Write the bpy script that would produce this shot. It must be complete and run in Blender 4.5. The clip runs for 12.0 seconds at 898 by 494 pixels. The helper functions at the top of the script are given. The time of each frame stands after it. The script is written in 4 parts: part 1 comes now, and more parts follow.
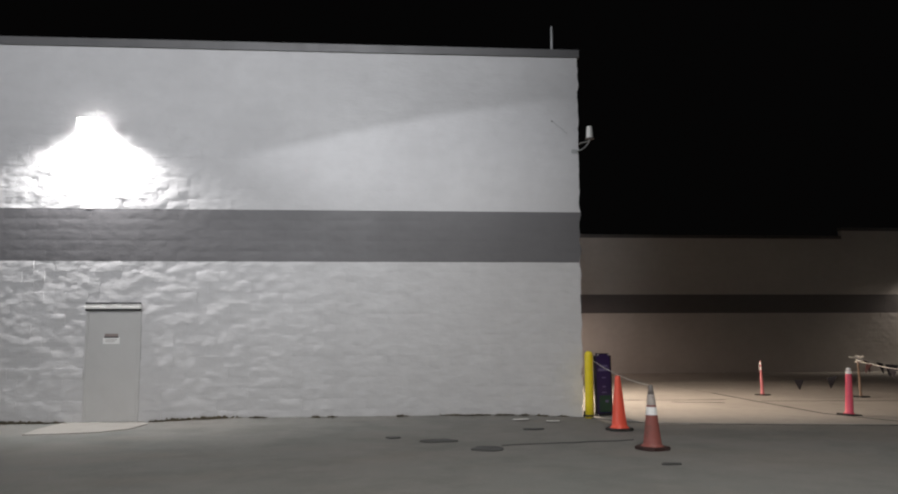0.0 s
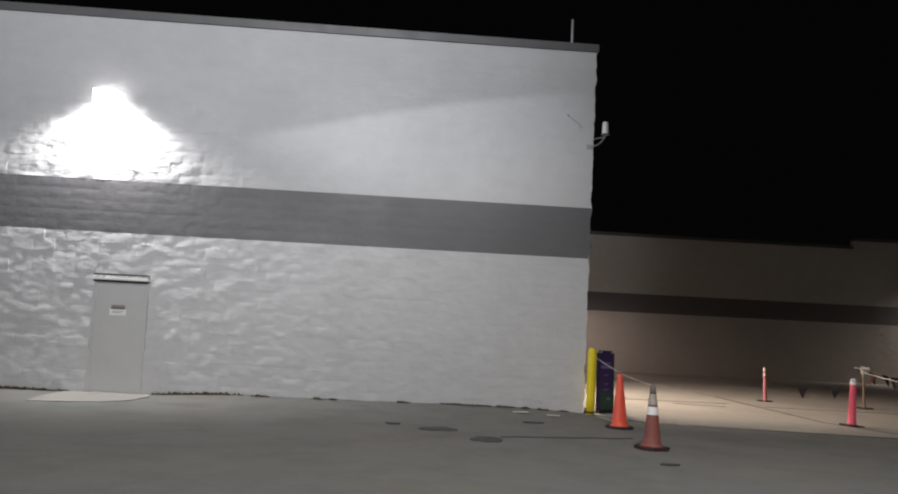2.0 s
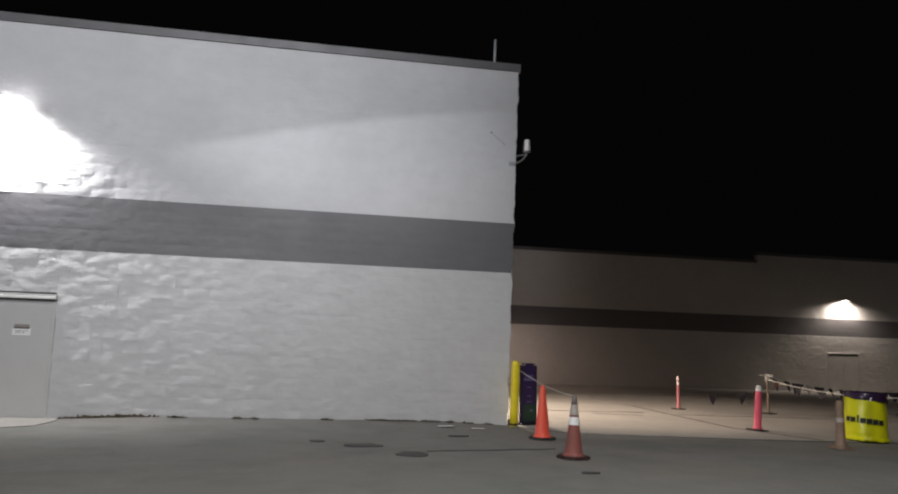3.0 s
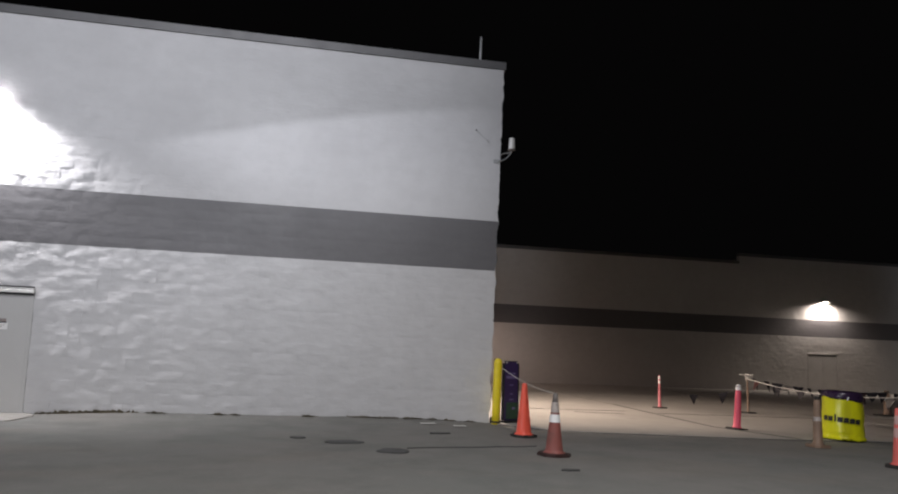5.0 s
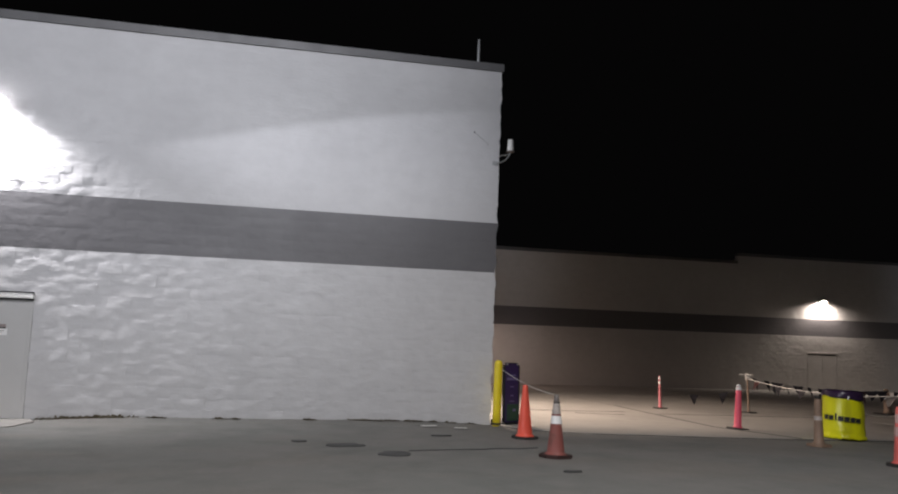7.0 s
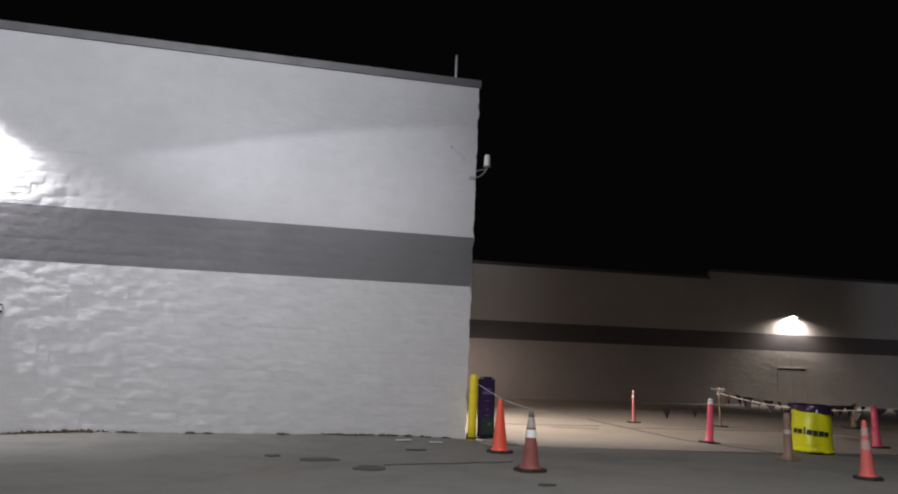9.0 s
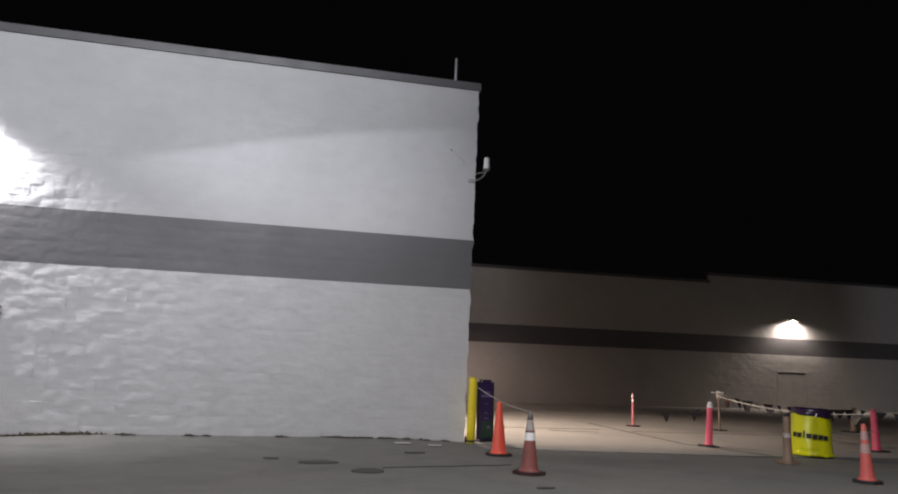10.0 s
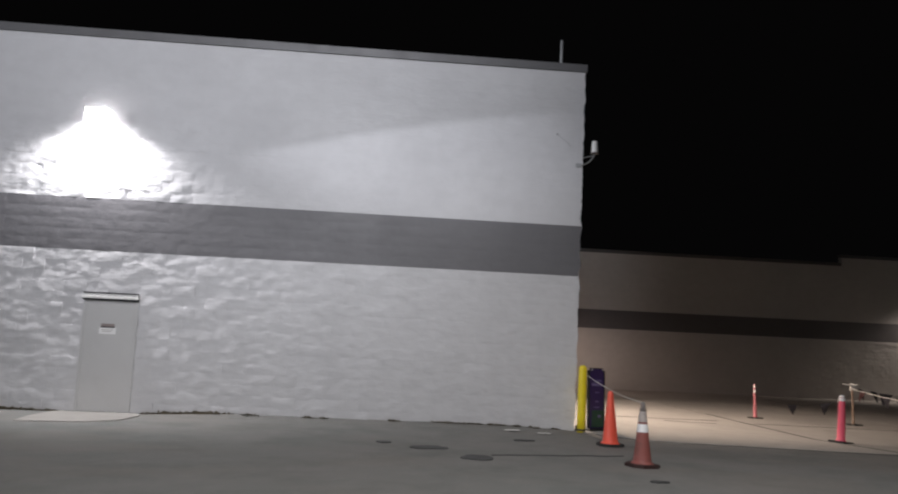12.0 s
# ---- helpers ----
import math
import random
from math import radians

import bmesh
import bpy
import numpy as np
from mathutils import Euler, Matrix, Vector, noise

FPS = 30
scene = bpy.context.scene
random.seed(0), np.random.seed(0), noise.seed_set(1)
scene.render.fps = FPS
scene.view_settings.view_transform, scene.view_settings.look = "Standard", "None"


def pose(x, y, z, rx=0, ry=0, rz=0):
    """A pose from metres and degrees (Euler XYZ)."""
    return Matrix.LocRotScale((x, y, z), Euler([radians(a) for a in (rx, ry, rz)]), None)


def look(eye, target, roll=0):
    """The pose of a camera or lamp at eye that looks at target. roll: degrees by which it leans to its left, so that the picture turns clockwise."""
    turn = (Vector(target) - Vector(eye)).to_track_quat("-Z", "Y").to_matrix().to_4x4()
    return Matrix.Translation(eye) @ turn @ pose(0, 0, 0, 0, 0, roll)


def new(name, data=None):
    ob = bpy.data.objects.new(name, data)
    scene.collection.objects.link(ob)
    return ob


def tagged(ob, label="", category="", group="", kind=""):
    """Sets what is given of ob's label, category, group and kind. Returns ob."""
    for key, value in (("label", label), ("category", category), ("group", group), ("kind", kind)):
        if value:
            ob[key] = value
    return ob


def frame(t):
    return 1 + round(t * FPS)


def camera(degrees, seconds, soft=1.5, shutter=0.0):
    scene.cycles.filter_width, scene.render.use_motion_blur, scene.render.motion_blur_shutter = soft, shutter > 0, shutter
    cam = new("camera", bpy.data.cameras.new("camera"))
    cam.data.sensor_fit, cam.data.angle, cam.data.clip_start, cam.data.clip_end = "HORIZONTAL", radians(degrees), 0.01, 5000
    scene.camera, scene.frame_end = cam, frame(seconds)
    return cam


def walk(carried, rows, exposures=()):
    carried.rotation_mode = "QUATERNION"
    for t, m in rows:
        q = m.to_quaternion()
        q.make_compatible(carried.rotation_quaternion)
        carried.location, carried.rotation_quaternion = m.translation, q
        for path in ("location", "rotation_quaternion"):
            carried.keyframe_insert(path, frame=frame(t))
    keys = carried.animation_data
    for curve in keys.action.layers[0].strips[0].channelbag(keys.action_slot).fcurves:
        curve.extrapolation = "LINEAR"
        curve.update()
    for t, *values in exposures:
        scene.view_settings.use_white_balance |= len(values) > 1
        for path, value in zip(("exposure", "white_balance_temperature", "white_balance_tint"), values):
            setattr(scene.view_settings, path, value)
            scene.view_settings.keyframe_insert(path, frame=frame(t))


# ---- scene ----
cam = camera(65.6, 12.0, soft=2.0, shutter=0.5)

PATH = [
    (0, (-3.605, -13.779, 2.174), (-3.4667, -11.7910, 2.3438), -0.08),
    (0.5, (-3.595, -13.775, 2.166), (-3.4584, -11.7858, 2.3229), 0.55),
    (1, (-3.601, -13.762, 2.162), (-3.4748, -11.7723, 2.3219), 1.01),
    (1.5, (-3.612, -13.770, 2.163), (-3.4831, -11.7813, 2.3309), 1.31),
    (2, (-3.606, -13.748, 2.162), (-3.4918, -11.7565, 2.3020), 2.95),
    (2.5, (-3.636, -13.763, 2.181), (-3.4338, -11.7792, 2.3351), 1.47),
    (3, (-3.640, -13.804, 2.160), (-3.3110, -11.8410, 2.3519), 2.35),
    (3.5, (-3.599, -13.799, 2.153), (-3.2348, -11.8404, 2.3319), 1.12),
    (5.5, (-3.606, -13.796, 2.138), (-3.2391, -11.8396, 2.3322), 3.23),
    (6, (-3.617, -13.800, 2.144), (-3.2741, -11.8395, 2.3429), 2.72),
    (6.5, (-3.620, -13.796, 2.142), (-3.2689, -11.8370, 2.3442), 2.36),
    (7, (-3.624, -13.795, 2.142), (-3.2496, -11.8404, 2.3372), 2.35),
    (7.5, (-3.610, -13.802, 2.137), (-3.2082, -11.8545, 2.3507), 1.89),
    (9.5, (-3.645, -13.850, 2.137), (-3.2020, -11.9147, 2.3793), 2.67),
    (10, (-3.630, -13.841, 2.124), (-3.1913, -11.9053, 2.3716), 2.68),
    (10.5, (-3.644, -13.829, 2.130), (-3.2109, -11.8918, 2.3734), 3.77),
    (11, (-3.650, -13.835, 2.144), (-3.3036, -11.8797, 2.3783), 3.92),
    (11.5, (-3.621, -13.824, 2.148), (-3.3774, -11.8498, 2.3527), 3.01),
    (12, (-3.599, -13.807, 2.170), (-3.4630, -11.8204, 2.3607), 2.82),
]
walk(cam, [(t, look(eye, target, roll)) for t, eye, target, roll in PATH],
     [(0, 0.0, 6500, 10), (2.5, 0.0, 6450, 10), (5.5, 0.02, 6330, 13), (12, 0.02, 6330, 13)])

# ---------- night sky and lamps ----------
world = bpy.data.worlds.new("night_sky")
scene.world = world
world.use_nodes = True
world.node_tree.nodes["Background"].inputs[0].default_value = (0.7, 0.66, 0.66, 1)
world.node_tree.nodes["Background"].inputs[1].default_value = 0.0022
scene.view_settings.exposure = 0.0


def lamp(name, kind, m, power, color, radius=0.05, spread=None, blend=0.3):
    data = bpy.data.lights.new(name, kind)
    data.energy, data.color, data.shadow_soft_size = power, color, radius
    if spread:
        data.spot_size, data.spot_blend = radians(spread), blend
    ob = new(name, data)
    ob.matrix_world = m
    return ob


PACK = Vector((-9.55, -0.27, 5.62))          # bulb of the wall pack over the door
SIDE_PACK = Vector((0.32, 5.2, 5.0))         # bulb of the one on the hidden side wall
FAR_PACK = Vector((26.55, 23.14, 3.86))       # bulb of the one on the far wall
BEAM = Vector((-30, -12, 9))                 # bulb of an unseen flood, added for the slanting streak on the near wall
END_PACK = Vector((0.30, 19.5, 2.6))         # bulb of the last wall pack on the side wall
lamp("lot_mast_light", "POINT", pose(-58, -43, 8.3), 32000, (0.96, 0.97, 1.0), 2.2)
# added, unseen: draws the slanting bright streak across the near wall
lamp("added_flood_bulb", "SPOT", look(BEAM, (-3.5, 0, 5.45)), 17500, (0.96, 0.97, 1.0), 0.004, 7.8, 1.0)
# fill lamp without a fixture, added to brighten the near wall's upper part
lamp("wall_fill_light", "SPOT", look((-7, -25, 10), (-6.8, 0, 8.6)), 12600, (0.97, 0.98, 1.0), 1.5, 42, 1.0)
# unseen overhead fill, added to lift the asphalt and the lower wall
lamp("asphalt_fill_light", "SPOT", look((-1.2, -10.5, 9.5), (-1.9, -9.6, 0)), 2750, (1.0, 0.97, 0.925), 0.6, 132, 0.6)
lamp("wall_pack_bulb", "SPOT", look(PACK + Vector((0, 0.075, -0.07)), PACK + Vector((0, 0.675, -0.87))), 1250, (1.0, 0.97, 0.95), 0.04, 172, 0.7)
lamp("side_pack_bulb", "SPOT", look(SIDE_PACK, SIDE_PACK + Vector((0.3, 0.06, -1))), 3000, (1.0, 0.79, 0.62), 0.05, 124, 0.45)
lamp("end_pack_bulb", "SPOT", look(END_PACK, END_PACK + Vector((0.55, 0.3, -1))), 1000, (1.0, 0.73, 0.58), 0.05, 124, 0.6)
lamp("far_pack_bulb", "SPOT", look(FAR_PACK + Vector((0, -0.02, -0.07)), FAR_PACK + Vector((0, 0.13, -1.07))), 1200, (1.0, 0.84, 0.70), 0.08, 172, 0.8)

# ---------- materials ----------


class Nodes:
    """A small helper to wire up one material."""

    def __init__(self, name):
        self.mat = bpy.data.materials.new(name)
        self.mat.use_nodes = True
        self.tree = self.mat.node_tree
        self.bsdf = self.tree.nodes["Principled BSDF"]
        self.geo = self.tree.nodes.new("ShaderNodeNewGeometry")

    def put(self, kind, **values):
        node = self.tree.nodes.new(kind)
        for key, value in values.items():
            node.inputs[key.replace("_", " ")].default_value = value
        return node

    def link(self, a, b):
        self.tree.links.new(a, b)

    def coords(self, scale=(1, 1, 1), local=False):
        m = self.put("ShaderNodeMapping")
        m.inputs["Scale"].default_value = scale
        if local:
            self.link(self.put("ShaderNodeTexCoord").outputs["Object"], m.inputs["Vector"])
        else:
            self.link(self.geo.outputs["Position"], m.inputs["Vector"])
        return m.outputs["Vector"]

    def noise(self, scale, detail=4.0, rough=0.55, vec=None):
        n = self.put("ShaderNodeTexNoise", Scale=scale, Detail=detail, Roughness=rough)
        self.link(vec or self.coords(), n.inputs["Vector"])
        return n.outputs["Fac"]

    def ramp(self, fac, a, b, lo=0.0, hi=1.0):
        r = self.put("ShaderNodeMapRange")
        self.link(fac, r.inputs["Value"])
        for key, v in zip(("From Min", "From Max", "To Min", "To Max"), (a, b, lo, hi)):
            r.inputs[key].default_value = v
        return r.outputs["Result"]

    def mix(self, fac, a, b, mode="MIX"):
        m = self.tree.nodes.new("ShaderNodeMix")
        m.data_type, m.blend_type = "RGBA", mode
        for slot, v in ((0, fac), (6, a), (7, b)):
            if isinstance(v, (int, float)):
                m.inputs[slot].default_value = v
            elif isinstance(v, tuple):
                m.inputs[slot].default_value = (*v, 1)
            else:
                self.link(v, m.inputs[slot])
        return m.outputs[2]

    def bump(self, height, strength, distance):
        b = self.put("ShaderNodeBump", Strength=strength, Distance=distance)
        self.link(height, b.inputs["Height"])
        old = self.bsdf.inputs["Normal"].links
        if old:
            self.link(old[0].from_socket, b.inputs["Normal"])
        self.link(b.outputs["Normal"], self.bsdf.inputs["Normal"])

    def color(self, sock):
        self.link(sock, self.bsdf.inputs["Base Color"])

    def rough(self, sock):
        if isinstance(sock, float):
            self.bsdf.inputs["Roughness"].default_value = sock
        else:
            self.link(sock, self.bsdf.inputs["Roughness"])


def plain(name, col, rough=0.5, metal=0.0, dirt=0.25, scale=8.0, fine=90.0, bump=0.15, dirt_col=(0.05, 0.045, 0.04), local=True, dist=0.003):
    n = Nodes(name)
    vec = n.coords(local=local)
    big, small = n.noise(scale, 5, 0.6, vec), n.noise(fine, 3, 0.6, vec)
    c = n.mix(n.ramp(big, 0.48, 0.75, 0, dirt), col, dirt_col)
    c = n.mix(n.ramp(small, 0.3, 0.7, 0, 0.22), c, tuple(v * 0.7 for v in col))
    n.color(c)
    n.rough(n.ramp(big, 0.3, 0.7, max(rough - 0.1, 0.02), min(rough + 0.12, 1)))
    n.bsdf.inputs["Metallic"].default_value = metal
    n.bump(small, bump, dist)
    return n.mat


def painted_block(name, col, stain, rough_face=0.24):
    """Masonry paint over rough split-faced block: brushed sheen, faint vertical runs and scuffs."""
    n = Nodes(name)
    runs = n.noise(1.0, 5, 0.6, n.coords((1.6, 1.6, 0.5)))
    cloud = n.noise(0.55, 4, 0.6)
    grit = n.noise(38, 4, 0.65)
    pit = n.noise(120, 2, 0.6)
    c = n.mix(n.ramp(runs, 0.45, 0.75, 0, 0.14), col, stain)
    c = n.mix(n.ramp(cloud, 0.38, 0.66, 0, 0.4), c, tuple(v * 0.86 for v in col))
    c = n.mix(n.ramp(n.noise(2.6, 3, 0.55, n.coords((1.0, 1.0, 1.5))), 0.42, 0.68, 0, 0.5), c, tuple(v * 0.88 for v in col))
    c = n.mix(n.ramp(grit, 0.58, 0.8, 0, 0.3), c, tuple(v * 0.72 for v in col))
    n.color(c)
    n.rough(n.ramp(cloud, 0.3, 0.7, 0.42, 0.58))
    n.bump(n.noise(6.0, 3, 0.55, n.coords((0.75, 0.75, 1.9))), rough_face, 0.035)
    n.bump(n.noise(17, 3, 0.6), rough_face, 0.012)
    n.bump(grit, 0.25, 0.005)
    n.bump(pit, 0.25, 0.0015)
    return n.mat


BLOCK_PALE = painted_block("pale_grey_block_paint", (0.60, 0.60, 0.615), (0.45, 0.44, 0.44))
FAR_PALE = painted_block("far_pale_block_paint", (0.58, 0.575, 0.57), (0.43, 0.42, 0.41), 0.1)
BLOCK_DARK = painted_block("dark_grey_band_paint", (0.145, 0.143, 0.152), (0.115, 0.113, 0.118), 0.1)


def make_asphalt():
    n = Nodes("worn_asphalt")
    patch = n.noise(0.16, 5, 0.6)
    blot = n.noise(0.8, 6, 0.65)
    grain = n.noise(55, 4, 0.7)
    stones = n.put("ShaderNodeTexVoronoi", Scale=75.0)
    n.link(n.coords(), stones.inputs["Vector"])
    c = n.mix(n.ramp(patch, 0.35, 0.65), (0.172, 0.178, 0.168), (0.215, 0.203, 0.19))
    c = n.mix(n.ramp(blot, 0.46, 0.66, 0, 0.6), c, (0.125, 0.13, 0.122))
    c = n.mix(n.ramp(n.noise(2.6, 5, 0.65), 0.5, 0.7, 0, 0.45), c, (0.24, 0.232, 0.218))
    c = n.mix(n.ramp(n.noise(0.32, 3, 0.5, n.coords((1, 2.2, 1))), 0.5, 0.62, 0, 0.35), c, (0.22, 0.195, 0.17))
    c = n.mix(n.ramp(grain, 0.35, 0.7, 0, 0.45), c, (0.11, 0.111, 0.108))
    c = n.mix(n.ramp(stones.outputs["Distance"], 0.0, 0.25, 0.28, 0), c, (0.26, 0.255, 0.245))
    n.color(c)
    n.rough(n.ramp(blot, 0.3, 0.7, 0.72, 0.92))
    n.bump(grain, 0.5, 0.008)
    n.bump(stones.outputs["Distance"], 0.35, 0.004)
    return n.mat


def make_concrete(name, a, b):
    n = Nodes(name)
    patch, blot, grain = n.noise(0.35, 5, 0.6), n.noise(2.2, 6, 0.65), n.noise(70, 3, 0.6)
    c = n.mix(n.ramp(patch, 0.35, 0.65), a, b)
    c = n.mix(n.ramp(blot, 0.55, 0.75, 0, 0.45), c, tuple(v * 0.55 for v in a))
    c = n.mix(n.ramp(grain, 0.4, 0.7, 0, 0.25), c, tuple(v * 0.7 for v in a))
    n.color(c)
    n.rough(n.ramp(blot, 0.3, 0.7, 0.75, 0.92))
    n.bump(grain, 0.35, 0.004)
    n.bump(blot, 0.15, 0.01)
    return n.mat


ASPHALT = make_asphalt()
CONCRETE = make_concrete("apron_concrete", (0.30, 0.288, 0.268), (0.36, 0.345, 0.322))
PAD = make_concrete("pad_concrete", (0.28, 0.268, 0.25), (0.34, 0.325, 0.30))
TAR = plain("tar_patch", (0.062, 0.063, 0.063), 0.7, dirt=0.4, scale=3, local=False)
JOINT = plain("joint_filler", (0.06, 0.055, 0.05), 0.9)
COPING = plain("dark_grey_flashing", (0.14, 0.14, 0.145), 0.45, 0.3, dirt=0.2, scale=1.5, local=False)
DOOR_PAINT = plain("door_grey_paint", (0.57, 0.57, 0.57), 0.42, dirt=0.12, scale=2.0, fine=160, bump=0.05, dirt_col=(0.3, 0.28, 0.26))
WHITE_PAINT = plain("white_paint", (0.80, 0.80, 0.78), 0.45, dirt=0.1, dirt_col=(0.4, 0.38, 0.35))
DARK_GAP = plain("black_weatherstrip", (0.015, 0.015, 0.016), 0.7)
STEEL = plain("brushed_steel", (0.5, 0.5, 0.5), 0.35, 0.9, dirt=0.1)
GALV = plain("galvanised_pipe", (0.42, 0.43, 0.44), 0.5, 0.4, dirt=0.2)
SIGN_RED = plain("faded_red_ink", (0.30, 0.25, 0.24), 0.5, dirt=0.1)
INK = plain("black_ink", (0.02, 0.02, 0.022), 0.6, dirt=0.0)
YELLOW = plain("yellow_bollard_paint", (0.84, 0.67, 0.02), 0.38, dirt=0.2, scale=5, dirt_col=(0.32, 0.22, 0.03))
ORANGE = plain("orange_cone_plastic", (0.86, 0.115, 0.07), 0.42, dirt=0.15, scale=6, dirt_col=(0.35, 0.08, 0.03))
FADED = plain("faded_orange_plastic", (0.27, 0.085, 0.072), 0.6, dirt=0.85, scale=7, dirt_col=(0.13, 0.075, 0.06))
PINK = plain("pink_orange_plastic", (0.78, 0.10, 0.17), 0.5, dirt=0.3, scale=6, dirt_col=(0.42, 0.12, 0.12))
PALE_PINK = plain("sun_bleached_plastic", (0.66, 0.22, 0.26), 0.55, dirt=0.35, scale=6, dirt_col=(0.4, 0.2, 0.16))
WASHED = plain("washed_orange_plastic", (0.62, 0.12, 0.105), 0.55, dirt=0.4, scale=5, dirt_col=(0.40, 0.13, 0.09))
GRIMY_COLLAR = plain("grimy_reflective_sheet", (0.46, 0.41, 0.38), 0.4, dirt=0.9, scale=16, dirt_col=(0.2, 0.17, 0.16))
DULL_COLLAR = plain("dull_pinkish_sheet", (0.46, 0.29, 0.27), 0.5, dirt=0.4, scale=9, dirt_col=(0.35, 0.2, 0.18))
BROWNED = plain("grimy_orange_plastic", (0.24, 0.16, 0.112), 0.6, dirt=0.6, scale=6, dirt_col=(0.12, 0.085, 0.065))
RUBBER = plain("black_rubber", (0.022, 0.021, 0.02), 0.75, dirt=0.5, scale=12, dirt_col=(0.07, 0.062, 0.055))
RED_RUBBER = plain("red_brown_rubber", (0.04, 0.016, 0.014), 0.75, dirt=0.5, scale=12)
COLLAR = plain("white_reflective_sheet", (0.92, 0.92, 0.92), 0.25, dirt=0.12, scale=14, dirt_col=(0.45, 0.42, 0.40))
GREYED = plain("greyed_plastic", (0.17, 0.15, 0.14), 0.6, dirt=0.5)
PURPLE = plain("purple_sign_print", (0.036, 0.018, 0.085), 0.35, dirt=0.15, scale=5, dirt_col=(0.02, 0.015, 0.03))
GREEN_PRINT = plain("green_sign_print", (0.016, 0.06, 0.034), 0.4, dirt=0.6, scale=10)
LILAC = plain("lilac_print", (0.15, 0.12, 0.25), 0.45, dirt=0.2)
BLACK_PLASTIC = plain("black_plastic", (0.014, 0.014, 0.016), 0.4, dirt=0.2, dirt_col=(0.05, 0.05, 0.05))
VINYL = plain("yellow_vinyl", (0.78, 0.77, 0.008), 0.34, dirt=0.12, scale=4, bump=0.1, dirt_col=(0.4, 0.38, 0.02))
LID_PURPLE = plain("dark_purple_vinyl", (0.035, 0.016, 0.05), 0.3, dirt=0.2)
ROPE = plain("white_nylon_rope", (0.72, 0.70, 0.66), 0.6, dirt=0.25, dirt_col=(0.35, 0.32, 0.28))
FLAG_A = plain("dark_navy_pennant", (0.022, 0.020, 0.026), 0.4, dirt=0.2)
FLAG_B = plain("dark_maroon_pennant", (0.051, 0.018, 0.018), 0.4, dirt=0.2)
FLAG_W = plain("white_pennant", (0.62, 0.60, 0.57), 0.45, dirt=0.3, dirt_col=(0.3, 0.28, 0.25))
HOUSING = plain("bronze_housing", (0.45, 0.44, 0.42), 0.45, 0.2)
LEAVES = plain("dry_weed", (0.14, 0.118, 0.08), 0.8, dirt=0.6, scale=30, dirt_col=(0.035, 0.03, 0.02))
LITTER = plain("pale_paper", (0.75, 0.74, 0.72), 0.7, dirt=0.2)
FAR_DOOR = plain("far_door_paint", (0.57, 0.565, 0.56), 0.45, dirt=0.15, scale=2.0)
ROOFING = plain("roof_membrane", (0.12, 0.12, 0.12), 0.9, local=False)


def glowing(name, col, strength):
    n = Nodes(name)
    n.bsdf.inputs["Base Color"].default_value = (0.8, 0.8, 0.8, 1)
    n.bsdf.inputs["Emission Color"].default_value = (*col, 1)
    n.bsdf.inputs["Emission Strength"].default_value = strength
    return n.mat


def frosted(name):
    """A pale translucent shell that lets a little of the lamp's own light out."""
    n = Nodes(name)
    n.bsdf.inputs["Base Color"].default_value = (0.8, 0.8, 0.8, 1)
    n.bsdf.inputs["Roughness"].default_value = 0.5
    n.bsdf.inputs["Alpha"].default_value = 0.66
    return n.mat


FROSTED = frosted("frosted_shell")
LENS = glowing("lit_lens", (1.0, 0.98, 0.95), 90)
LENS_WARM = glowing("lit_warm_lens", (1.0, 0.86, 0.70), 45)

# ---------- mesh helpers ----------


def part(name, bm, material, parent=None, label=""):
    me = bpy.data.meshes.new(name)
    bm.to_mesh(me)
    bm.free()
    me.materials.append(material)
    ob = new(name, me)
    ob.parent = parent
    if label:
        tagged(ob, label)
    return ob


def raw(name, verts, faces, materials, slots=None, parent=None, smooth=False):
    me = bpy.data.meshes.new(name)
    me.from_pydata(verts, [], faces)
    for m in materials:
        me.materials.append(m)
    if slots:
        me.polygons.foreach_set("material_index", slots)
    if smooth:
        me.polygons.foreach_set("use_smooth", [True] * len(me.polygons))
    me.update()
    if parent is None and name.startswith("_"):
        return me
    ob = new(name, me)
    ob.parent = parent
    return ob


def thing(name, m, label, category, group="", kind=""):
    ob = new(name)
    ob.matrix_world = m
    ob.empty_display_size = 0.1
    return tagged(ob, label, category, group, kind)


def box(bm, x0, x1, y0, y1, z0, z1, bevel=0.0, seg=2):
    made = bmesh.ops.create_cube(bm, size=1)["verts"]
    for v in made:
        v.co = Vector((x0 + (v.co.x + 0.5) * (x1 - x0), y0 + (v.co.y + 0.5) * (y1 - y0), z0 + (v.co.z + 0.5) * (z1 - z0)))
    if bevel:
        edges = list({e for v in made for e in v.link_edges})
        bmesh.ops.bevel(bm, geom=edges, offset=bevel, segments=seg, affect="EDGES", profile=0.6)
    return bm


def boxed(*args, **more):
    return box(bmesh.new(), *args, **more)


